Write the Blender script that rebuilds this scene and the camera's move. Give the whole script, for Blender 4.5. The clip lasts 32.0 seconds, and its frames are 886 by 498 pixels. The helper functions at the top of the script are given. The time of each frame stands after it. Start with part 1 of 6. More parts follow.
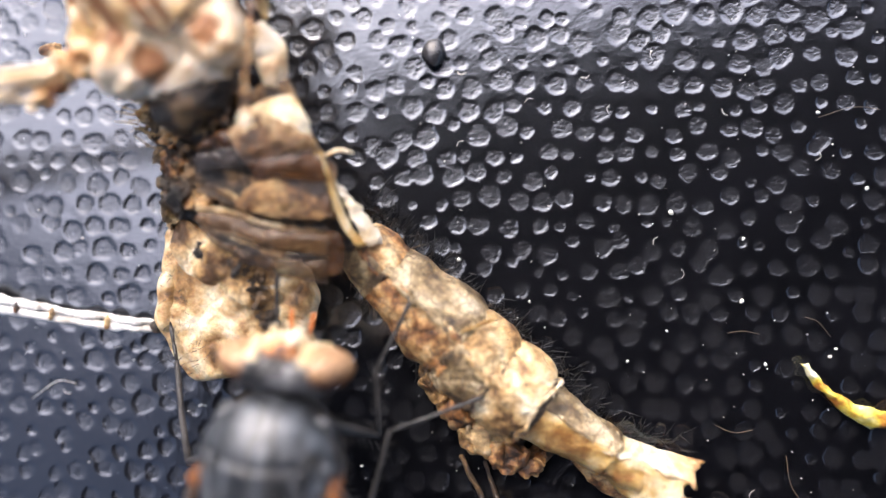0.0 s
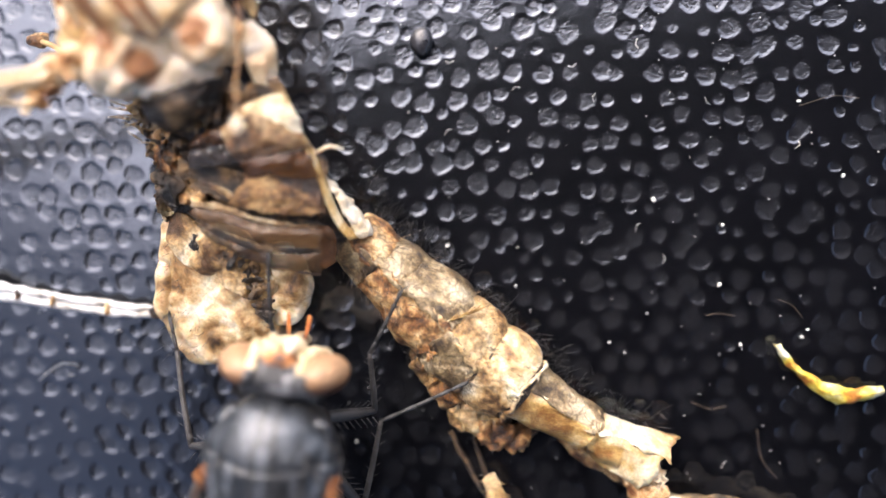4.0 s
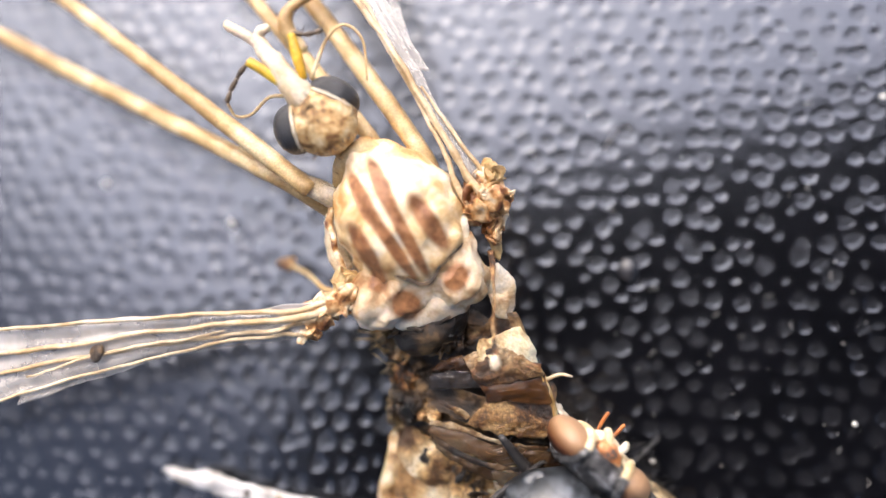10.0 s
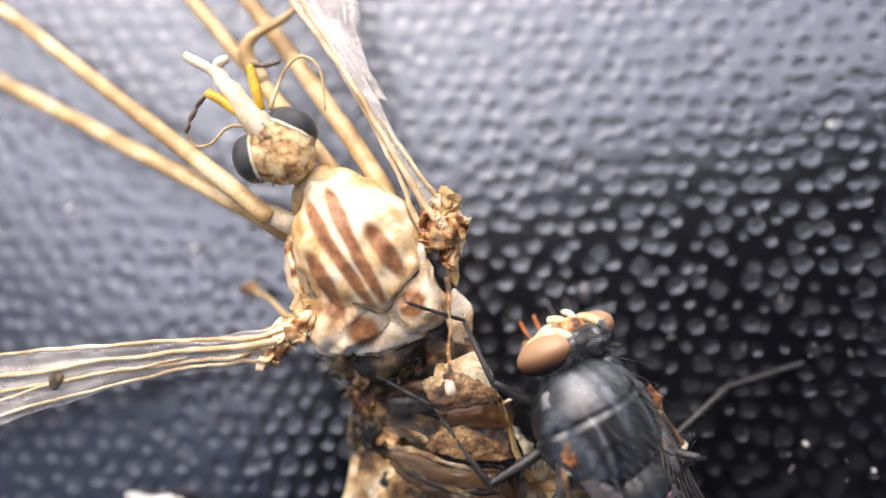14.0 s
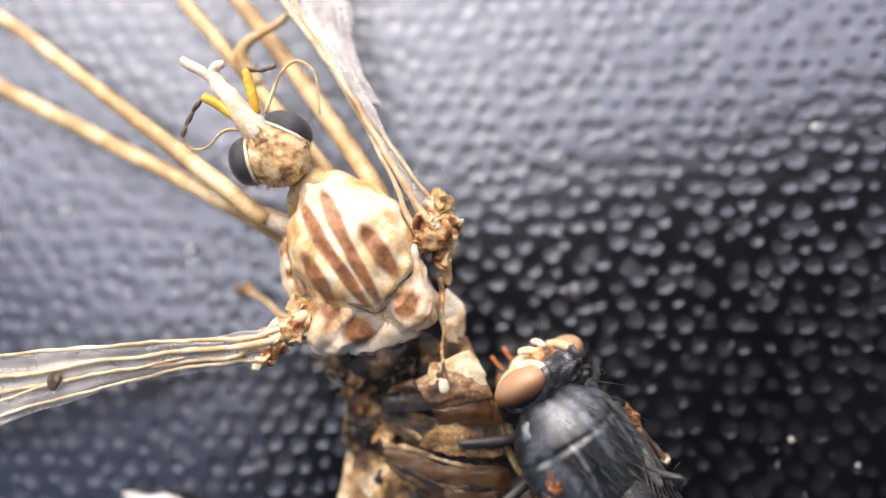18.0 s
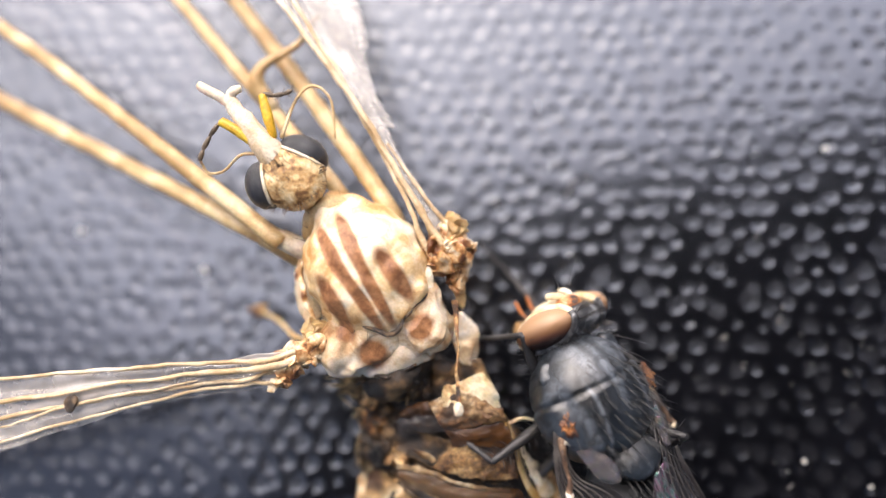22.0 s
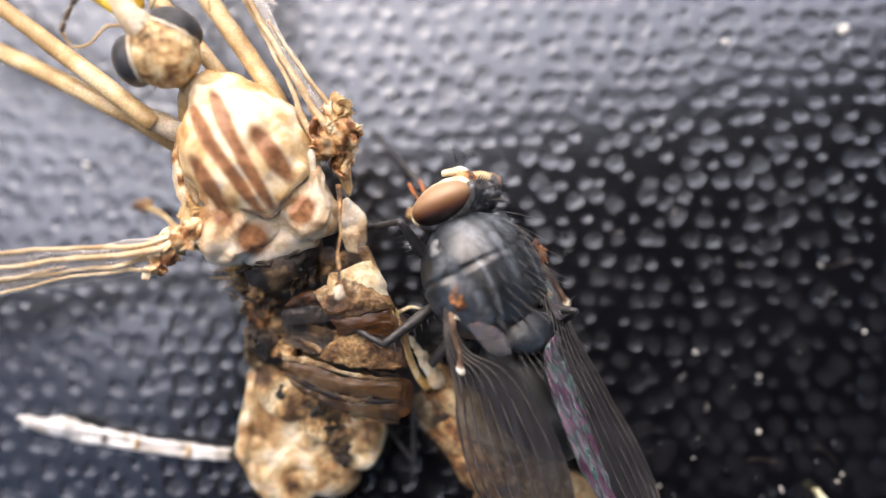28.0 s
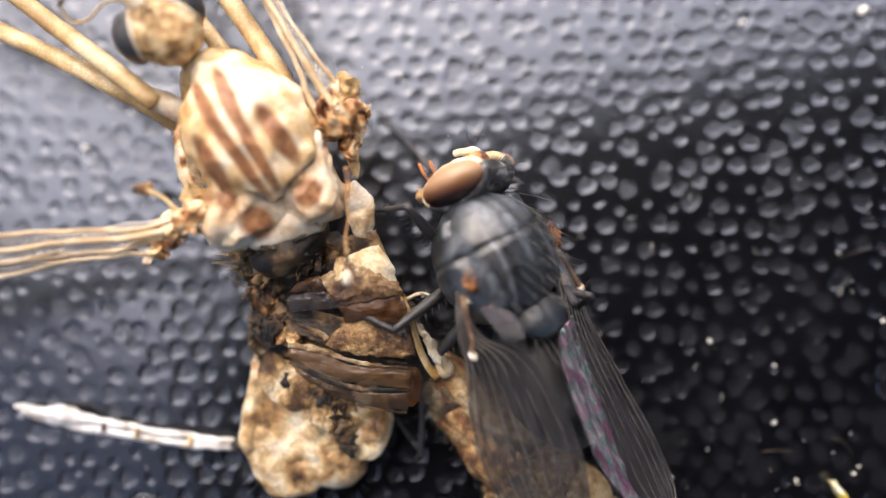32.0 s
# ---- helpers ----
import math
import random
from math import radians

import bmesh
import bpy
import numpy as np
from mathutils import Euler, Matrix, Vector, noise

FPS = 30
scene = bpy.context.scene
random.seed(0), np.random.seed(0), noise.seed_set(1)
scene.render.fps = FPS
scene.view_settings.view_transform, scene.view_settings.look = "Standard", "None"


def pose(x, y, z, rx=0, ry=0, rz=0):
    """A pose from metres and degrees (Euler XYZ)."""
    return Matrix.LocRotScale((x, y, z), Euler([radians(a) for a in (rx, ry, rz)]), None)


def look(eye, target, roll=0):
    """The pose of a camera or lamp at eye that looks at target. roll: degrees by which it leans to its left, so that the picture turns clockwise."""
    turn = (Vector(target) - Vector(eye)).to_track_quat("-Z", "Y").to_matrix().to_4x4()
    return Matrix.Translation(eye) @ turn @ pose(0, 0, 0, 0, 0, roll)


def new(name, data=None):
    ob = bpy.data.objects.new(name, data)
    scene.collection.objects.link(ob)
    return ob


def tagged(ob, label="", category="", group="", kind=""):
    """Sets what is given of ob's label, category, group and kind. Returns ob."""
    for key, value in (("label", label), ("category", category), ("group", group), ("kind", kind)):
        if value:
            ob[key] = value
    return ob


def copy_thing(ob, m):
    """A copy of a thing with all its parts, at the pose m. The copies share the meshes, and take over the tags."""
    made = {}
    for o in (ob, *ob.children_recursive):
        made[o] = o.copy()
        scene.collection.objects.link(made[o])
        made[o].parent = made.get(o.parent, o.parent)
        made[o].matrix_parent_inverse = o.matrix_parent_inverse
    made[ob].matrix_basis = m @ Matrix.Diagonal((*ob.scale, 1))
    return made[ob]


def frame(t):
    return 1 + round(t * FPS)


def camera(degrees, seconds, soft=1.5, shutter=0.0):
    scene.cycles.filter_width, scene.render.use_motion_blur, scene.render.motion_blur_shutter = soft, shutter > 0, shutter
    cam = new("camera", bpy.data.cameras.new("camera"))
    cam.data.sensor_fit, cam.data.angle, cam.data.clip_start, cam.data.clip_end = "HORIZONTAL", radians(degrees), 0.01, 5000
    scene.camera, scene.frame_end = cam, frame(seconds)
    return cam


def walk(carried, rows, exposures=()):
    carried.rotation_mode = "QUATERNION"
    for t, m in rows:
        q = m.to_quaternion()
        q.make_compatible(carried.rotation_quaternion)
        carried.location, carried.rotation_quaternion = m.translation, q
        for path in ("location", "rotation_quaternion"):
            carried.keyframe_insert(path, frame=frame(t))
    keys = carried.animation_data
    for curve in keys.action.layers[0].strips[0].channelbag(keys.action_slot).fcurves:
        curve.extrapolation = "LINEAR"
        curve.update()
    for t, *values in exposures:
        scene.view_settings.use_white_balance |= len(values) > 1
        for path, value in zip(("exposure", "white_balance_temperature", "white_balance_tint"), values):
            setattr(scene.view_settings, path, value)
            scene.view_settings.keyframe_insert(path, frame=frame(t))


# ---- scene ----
MM = 0.001
cam = camera(60, 32.0, soft=1.5)
cam.data.dof.use_dof = True
cam.data.dof.focus_distance = 16.7 * MM
cam.data.dof.aperture_fstop = 25.0

# seconds, place in millimetres, turn in degrees
PATH = [
    (0.0, 3.02, -3.03, 17.18, 1.01, 3.47, -0.29),
    (0.5, 2.93, -2.83, 17.13, 0.45, 4.30, -0.49),
    (1.0, 2.64, -2.78, 18.01, 2.50, 4.06, -0.08),
    (1.5, 2.89, -3.06, 18.14, 3.17, 3.70, -0.11),
    (2.0, 2.87, -2.69, 18.60, 2.96, 3.70, -0.34),
    (2.5, 2.82, -2.55, 18.29, 1.73, 3.06, -0.29),
    (4.5, 3.11, -1.64, 17.35, -4.84, 2.66, -0.71),
    (5.0, 2.99, -2.49, 17.02, -3.84, 3.29, -0.43),
    (5.5, 2.54, -3.36, 17.16, -4.46, 4.70, -0.30),
    (6.0, 2.34, -2.74, 17.30, -3.33, 3.40, 0.12),
    (6.5, 2.17, -2.38, 17.65, -3.11, 2.74, 0.07),
    (7.0, 2.34, -2.36, 17.63, -3.34, 2.85, -0.09),
    (7.5, 2.18, -1.70, 18.03, -2.00, 2.88, 0.10),
    (8.0, 2.26, -1.79, 18.26, -1.41, 2.27, 0.12),
    (8.5, 1.82, -1.35, 18.27, -0.65, 3.54, 0.00),
    (9.0, -0.20, -0.63, 18.54, 0.86, 6.66, -0.01),
    (9.5, -0.71, 0.15, 19.32, 4.58, 7.10, 0.63),
    (10.0, -0.51, 0.22, 19.50, 5.88, 6.74, 0.69),
    (10.5, -0.58, 0.43, 19.68, 6.82, 6.79, 0.75),
    (11.0, -0.41, 0.31, 19.65, 6.76, 6.79, 0.65),
    (11.5, -0.11, 0.46, 19.53, 6.79, 5.96, 0.61),
    (12.0, 0.07, 0.56, 19.75, 7.35, 5.64, 0.40),
    (12.5, -0.05, 0.52, 19.81, 7.27, 5.86, 0.40),
    (13.0, 0.00, 0.65, 19.97, 7.46, 5.77, 0.38),
    (13.5, 0.10, 0.55, 19.67, 6.64, 5.32, 0.40),
    (14.0, 0.08, 0.51, 19.77, 6.75, 5.48, 0.36),
    (14.5, 0.16, 0.48, 19.70, 6.91, 5.36, 0.34),
    (16.5, 0.40, 0.35, 19.93, 6.39, 4.00, -0.05),
    (17.0, 0.40, 0.37, 19.98, 6.64, 3.98, -0.04),
    (17.5, 0.19, 0.22, 19.75, 6.29, 3.65, -0.13),
    (18.0, 0.05, 0.45, 20.08, 6.87, 4.80, 0.08),
    (18.5, -0.00, 0.44, 20.05, 6.96, 4.77, 0.11),
    (19.0, -0.06, 0.43, 19.93, 7.20, 4.60, 0.17),
    (19.5, -0.05, 0.54, 19.95, 7.25, 4.57, 0.13),
    (20.0, 0.07, 0.49, 19.99, 7.43, 4.30, 0.12),
    (20.5, -0.05, 0.61, 20.06, 7.48, 4.27, 0.05),
    (21.0, 0.02, 0.54, 20.18, 7.51, 4.45, 0.13),
    (21.5, -0.09, 0.61, 20.22, 7.75, 4.62, 0.09),
    (22.0, -0.17, 0.75, 20.25, 7.54, 5.07, 0.17),
    (22.5, -0.18, 0.69, 20.17, 7.49, 4.95, 0.06),
    (23.0, 0.01, 0.39, 19.93, 6.69, 4.15, 0.07),
    (23.5, 0.41, 0.15, 19.99, 5.87, 3.71, 0.01),
    (24.0, 1.28, -0.82, 19.41, 3.41, 2.33, -0.28),
    (24.5, 1.32, -0.81, 19.52, 3.10, 2.47, -0.28),
    (25.0, 1.30, -0.71, 19.94, 4.24, 1.83, -0.24),
    (25.5, 1.41, -0.86, 19.68, 4.08, 1.92, -0.57),
    (27.5, 1.33, -0.61, 19.72, 4.16, 1.80, -0.46),
    (28.0, 1.26, -0.76, 19.48, 4.22, 1.59, -0.27),
    (28.5, 1.18, -0.81, 19.41, 3.38, 1.63, -0.09),
    (29.0, 1.37, -1.19, 18.71, 2.83, 1.16, 0.02),
    (29.5, 1.32, -1.12, 18.79, 3.06, 1.25, -0.02),
    (30.0, 1.27, -1.04, 18.95, 3.43, 1.20, -0.02),
    (30.5, 1.30, -1.13, 18.64, 2.95, 1.10, -0.04),
    (31.0, 1.17, -1.02, 18.71, 3.17, 1.14, -0.09),
    (31.5, 0.99, -0.69, 19.01, 4.11, 1.54, -0.16),
    (32.0, 0.97, -0.88, 18.99, 3.63, 1.38, -0.09),
]
walk(cam, [(t, pose(x * MM, y * MM, z * MM, rx, ry, rz)) for t, x, y, z, rx, ry, rz in PATH],
     exposures=[(0.0, 1.98, 6450, 11), (2.5, 1.88, 6450, 11), (5.0, 2.08, 6450, 11), (8.0, 2.06, 6450, 11), (9.0, 1.92, 6450, 10), (10.0, 1.66, 6500, 10),
                (19.0, 1.60, 6570, 10), (22.0, 1.61, 6600, 10), (28.0, 1.59, 6700, 10), (32.0, 1.60, 6750, 10)])

# ---- light: a bright overcast sky, partly hidden by an added dark board ----
world = bpy.data.worlds.new("sky")
scene.world = world
world.use_nodes = True
wn = world.node_tree.nodes
sky = wn.new("ShaderNodeTexSky")
sky.sky_type = "NISHITA"
sky.sun_disc = False
sky.sun_elevation = radians(45)
sky.sun_rotation = radians(-20)
sky.dust_density = 6.0
sky.air_density = 0.7
world.node_tree.links.new(sky.outputs[0], wn["Background"].inputs[0])
wn["Background"].inputs[1].default_value = 0.10

sun_lamp = bpy.data.lights.new("sun", "SUN")
sun_lamp.energy = 1.8
sun_lamp.angle = radians(90)
sun_lamp.color = (0.96, 0.91, 1.0)
sun = new("sun", sun_lamp)
sun.matrix_world = look((0.02, 0.72, 1.0), (0, 0, 0))


# ---- materials ----
def shader(name):
    m = bpy.data.materials.new(name)
    m.use_nodes = True
    nt = m.node_tree
    return m, nt, nt.nodes["Principled BSDF"]


def coords(nt, scale):
    tc = nt.nodes.new("ShaderNodeTexCoord")
    mp = nt.nodes.new("ShaderNodeMapping")
    mp.inputs["Scale"].default_value = (1000 * scale, 1000 * scale, 1000 * scale)
    nt.links.new(tc.outputs["Object"], mp.inputs["Vector"])
    return mp.outputs["Vector"]


def noise_tex(nt, scale, detail=6.0, rough=0.6, distort=0.0):
    n = nt.nodes.new("ShaderNodeTexNoise")
    n.inputs["Scale"].default_value = scale
    n.inputs["Detail"].default_value = detail
    n.inputs["Roughness"].default_value = rough
    n.inputs["Distortion"].default_value = distort
    nt.links.new(coords(nt, 1.0), n.inputs["Vector"])
    return n.outputs["Fac"]


def ramp(nt, fac, stops):
    r = nt.nodes.new("ShaderNodeValToRGB")
    e = r.color_ramp.elements
    while len(e) < len(stops):
        e.new(0.5)
    for el, (p, c) in zip(e, stops):
        el.position = min(max(0.5 + (p - 0.5) * 0.6, 0.0), 1.0)
        el.color = (*c, 1.0)
    nt.links.new(fac, r.inputs[0])
    return r.outputs[0]


def mix(nt, fac, a, b, mode="MIX"):
    m = nt.nodes.new("ShaderNodeMix")
    m.data_type = "RGBA"
    m.blend_type = mode
    for s, v in ((m.inputs[0], fac), (m.inputs[6], a), (m.inputs[7], b)):
        if isinstance(v, (int, float)):
            s.default_value = v
        elif isinstance(v, tuple):
            s.default_value = (*v, 1.0)
        else:
            nt.links.new(v, s)
    return m.outputs[2]


def bump(nt, bsdf, fac, strength, distance):
    b = nt.nodes.new("ShaderNodeBump")
    b.inputs["Strength"].default_value = strength
    b.inputs["Distance"].default_value = distance * MM
    nt.links.new(fac, b.inputs["Height"])
    nt.links.new(b.outputs[0], bsdf.inputs["Normal"])


def surface(name, stops, scale, rough=0.5, fine=20.0, bump_mm=0.02, spec=0.5, detail=6.0, strength=0.6,
            through_light=0.0, grain=0.3, distort=0.3, crease=0.0, crease_scale=2.0):
    """A mottled surface: colours by coarse noise, darkened by a fine grain, with relief."""
    m, nt, p = shader(name)
    base = ramp(nt, noise_tex(nt, scale, detail, 0.6, distort), stops)
    g = noise_tex(nt, fine, 4.0, 0.7)
    gr = ramp(nt, g, [(0.3, (1 - grain,) * 3), (0.7, (1.0, 1.0, 1.0))])
    col = mix(nt, 1.0, base, gr, "MULTIPLY")
    if crease:
        wv = nt.nodes.new("ShaderNodeTexNoise")
        wv.inputs["Scale"].default_value = crease_scale * 0.8
        wv.inputs["Detail"].default_value = 3.0
        co = coords(nt, 1.0)
        nt.links.new(co, wv.inputs["Vector"])
        va = nt.nodes.new("ShaderNodeVectorMath")
        va.operation = "MULTIPLY_ADD"
        va.inputs[1].default_value = (2.4, 2.4, 2.4)
        nt.links.new(wv.outputs["Color"], va.inputs[0])
        nt.links.new(co, va.inputs[2])
        vo = nt.nodes.new("ShaderNodeTexVoronoi")
        vo.feature = "DISTANCE_TO_EDGE"
        vo.inputs["Scale"].default_value = crease_scale
        nt.links.new(va.outputs[0], vo.inputs["Vector"])
        lines = ramp(nt, vo.outputs["Distance"], [(-0.34, (1 - crease, 1 - crease * 1.05, 1 - crease * 1.1)), (-0.15, (1.0, 1.0, 1.0))])
        col = mix(nt, 1.0, col, lines, "MULTIPLY")
    nt.links.new(col, p.inputs["Base Color"])
    p.inputs["Roughness"].default_value = rough
    p.inputs["Specular IOR Level"].default_value = spec
    if through_light:
        p.inputs["Subsurface Weight"].default_value = through_light
        p.inputs["Subsurface Radius"].default_value = (1.0, 0.55, 0.3)
        p.inputs["Subsurface Scale"].default_value = 0.25 * MM
    bump(nt, p, g, strength, bump_mm)
    return m


def ellipse_mask(nt, cx, cy, length, width, turn, soft=0.18, wobble=0.12):
    """1 inside an ellipse of the thing's x-y plane, in millimetres; turn: degrees of its long axis from +y."""
    tc = nt.nodes.new("ShaderNodeTexCoord")
    wob = nt.nodes.new("ShaderNodeTexNoise")
    wob.inputs["Scale"].default_value = 4000.0
    nt.links.new(tc.outputs["Object"], wob.inputs["Vector"])
    mp = nt.nodes.new("ShaderNodeMapping")
    mp.vector_type = "TEXTURE"
    mp.inputs["Location"].default_value = (cx * MM, cy * MM, 0)
    mp.inputs["Rotation"].default_value = (0, 0, radians(turn))
    mp.inputs["Scale"].default_value = (width * MM, length * MM, 1e6)
    nt.links.new(tc.outputs["Object"], mp.inputs["Vector"])
    ln = nt.nodes.new("ShaderNodeVectorMath")
    ln.operation = "LENGTH"
    nt.links.new(mp.outputs[0], ln.inputs[0])
    add = nt.nodes.new("ShaderNodeMath")
    add.operation = "MULTIPLY_ADD"
    add.inputs[1].default_value = wobble * 2
    nt.links.new(wob.outputs["Fac"], add.inputs[0])
    nt.links.new(ln.outputs["Value"], add.inputs[2])
    mr = nt.nodes.new("ShaderNodeMapRange")
    mr.inputs["From Min"].default_value = 1.0 + soft + wobble
    mr.inputs["From Max"].default_value = 1.0 - soft + wobble
    nt.links.new(add.outputs[0], mr.inputs["Value"])
    return mr.outputs[0]


def black_plastic():
    m, nt, p = shader("black_moulded_plastic")
    n1 = noise_tex(nt, 0.35, 4.0)
    col = ramp(nt, n1, [(0.3, (0.0015, 0.0016, 0.0022)), (0.7, (0.0028, 0.0029, 0.0040))])
    at = nt.nodes.new("ShaderNodeAttribute")
    at.attribute_name = "pit"
    nt.links.new(mix(nt, at.outputs["Fac"], col, (0.0045, 0.0045, 0.0055)), p.inputs["Base Color"])
    n2 = noise_tex(nt, 9.0, 6.0, 0.75)
    mr = nt.nodes.new("ShaderNodeMapRange")
    mr.inputs["To Min"].default_value = 0.11
    mr.inputs["To Max"].default_value = 0.22
    nt.links.new(n2, mr.inputs["Value"])
    ad = nt.nodes.new("ShaderNodeMath")
    ad.operation = "MULTIPLY_ADD"
    ad.inputs[1].default_value = 0.09
    nt.links.new(at.outputs["Fac"], ad.inputs[0])
    nt.links.new(mr.outputs[0], ad.inputs[2])
    nt.links.new(ad.outputs[0], p.inputs["Roughness"])
    p.inputs["IOR"].default_value = 1.65
    p.inputs["Specular IOR Level"].default_value = 0.8
    p.inputs["Specular Tint"].default_value = (0.84, 0.90, 1.0, 1.0)
    # wrinkled grain, stronger on the pit floors, and fine scratches between
    n3 = noise_tex(nt, 11.0, 2.2, 0.5, 0.6)
    k = nt.nodes.new("ShaderNodeMath")
    k.operation = "MULTIPLY_ADD"
    k.inputs[1].default_value = 0.7
    k.inputs[2].default_value = 0.16
    nt.links.new(at.outputs["Fac"], k.inputs[0])
    h = nt.nodes.new("ShaderNodeMath")
    h.operation = "MULTIPLY"
    nt.links.new(n3, h.inputs[0])
    nt.links.new(k.outputs[0], h.inputs[1])
    bump(nt, p, h.outputs[0], 0.9, 0.017)
    return m


def striped_cuticle(name, stops):
    m, nt, p = shader(name)
    base = ramp(nt, noise_tex(nt, 1.3, 6.0, 0.6, 0.4), stops)
    brown = ramp(nt, noise_tex(nt, 5.0, 5.0), [(0.3, (0.20, 0.080, 0.028)), (0.7, (0.37, 0.17, 0.068))])
    col = base
    for (ax, ay), (bx, by), w in STRIPES:
        turn = math.degrees(math.atan2(-(bx - ax), by - ay))
        f = ellipse_mask(nt, (ax + bx) / 2 - CF[0], (ay + by) / 2 - CF[1], math.hypot(bx - ax, by - ay) / 2, w, turn, 0.20, 0.14 if w > 0.25 else 0.08)
        col = mix(nt, f, col, brown)
    g = noise_tex(nt, 22.0, 4.0, 0.7)
    gr = ramp(nt, g, [(0.3, (0.8, 0.8, 0.8)), (0.7, (1.0, 1.0, 1.0))])
    nt.links.new(mix(nt, 1.0, col, gr, "MULTIPLY"), p.inputs["Base Color"])
    p.inputs["Roughness"].default_value = 0.5
    p.inputs["Subsurface Weight"].default_value = 0.15
    p.inputs["Subsurface Radius"].default_value = (1.0, 0.5, 0.25)
    p.inputs["Subsurface Scale"].default_value = 0.2 * MM
    bump(nt, p, g, 0.5, 0.02)
    return m


def film(name, colour, see_through, rough=0.25, iris=0.0, scale=3.0, ior=1.5, spec=0.5):
    """A thin insect membrane: partly see-through, glossy, with faint interference colours."""
    m, nt, p = shader(name)
    c = ramp(nt, noise_tex(nt, scale, 5.0, 0.6, 0.5), [(0.3, tuple(v * 0.55 for v in colour)), (0.7, colour)])
    nt.links.new(c, p.inputs["Base Color"])
    p.inputs["Roughness"].default_value = rough
    p.inputs["IOR"].default_value = ior
    p.inputs["Specular IOR Level"].default_value = spec
    if iris:
        th = nt.nodes.new("ShaderNodeMapRange")
        th.inputs["From Min"].default_value, th.inputs["From Max"].default_value = 0.35, 0.65
        th.inputs["To Min"].default_value, th.inputs["To Max"].default_value = iris * 0.6, iris * 1.5
        nt.links.new(noise_tex(nt, 1.6, 3.0, 0.6, 1.0), th.inputs["Value"])
        nt.links.new(th.outputs[0], p.inputs["Thin Film Thickness"])
        p.inputs["Thin Film IOR"].default_value = 1.5
        p.inputs["Specular IOR Level"].default_value = 1.0
    a = nt.nodes.new("ShaderNodeMapRange")
    a.inputs["To Min"].default_value = 1 - see_through - 0.12
    a.inputs["To Max"].default_value = 1 - see_through + 0.12
    nt.links.new(noise_tex(nt, scale * 1.7, 3.0), a.inputs["Value"])
    nt.links.new(a.outputs[0], p.inputs["Alpha"])
    bump(nt, p, noise_tex(nt, 12.0, 4.0), 0.4, 0.03)
    return m


def iridescent():
    """The edge of a fly's wing, its sheen painted in: streaks of pink, green and grey that change along the fold."""
    m, nt, p = shader("painted_sheen_wing_fold")
    st = nt.nodes.new("ShaderNodeTexNoise")
    st.inputs["Scale"].default_value = 1.0
    st.inputs["Detail"].default_value = 4.0
    st.inputs["Distortion"].default_value = 0.5
    mp = nt.nodes.new("ShaderNodeMapping")
    mp.inputs["Scale"].default_value = (11000, 2200, 3000)
    mp.inputs["Rotation"].default_value = (0, 0, radians(32))
    tc = nt.nodes.new("ShaderNodeTexCoord")
    nt.links.new(tc.outputs["Object"], mp.inputs["Vector"])
    nt.links.new(mp.outputs[0], st.inputs["Vector"])
    c = ramp(nt, st.outputs["Fac"], [(0.20, (0.03, 0.03, 0.035)), (0.36, (0.28, 0.08, 0.18)), (0.45, (0.11, 0.11, 0.12)), (0.53, (0.08, 0.24, 0.19)), (0.62, (0.28, 0.26, 0.27)), (0.78, (0.32, 0.11, 0.23))])
    nt.links.new(c, p.inputs["Base Color"])
    p.inputs["Metallic"].default_value = 0.5
    p.inputs["Roughness"].default_value = 0.32
    p.inputs["Alpha"].default_value = 0.6
    bump(nt, p, st.outputs["Fac"], 0.6, 0.05)
    return m


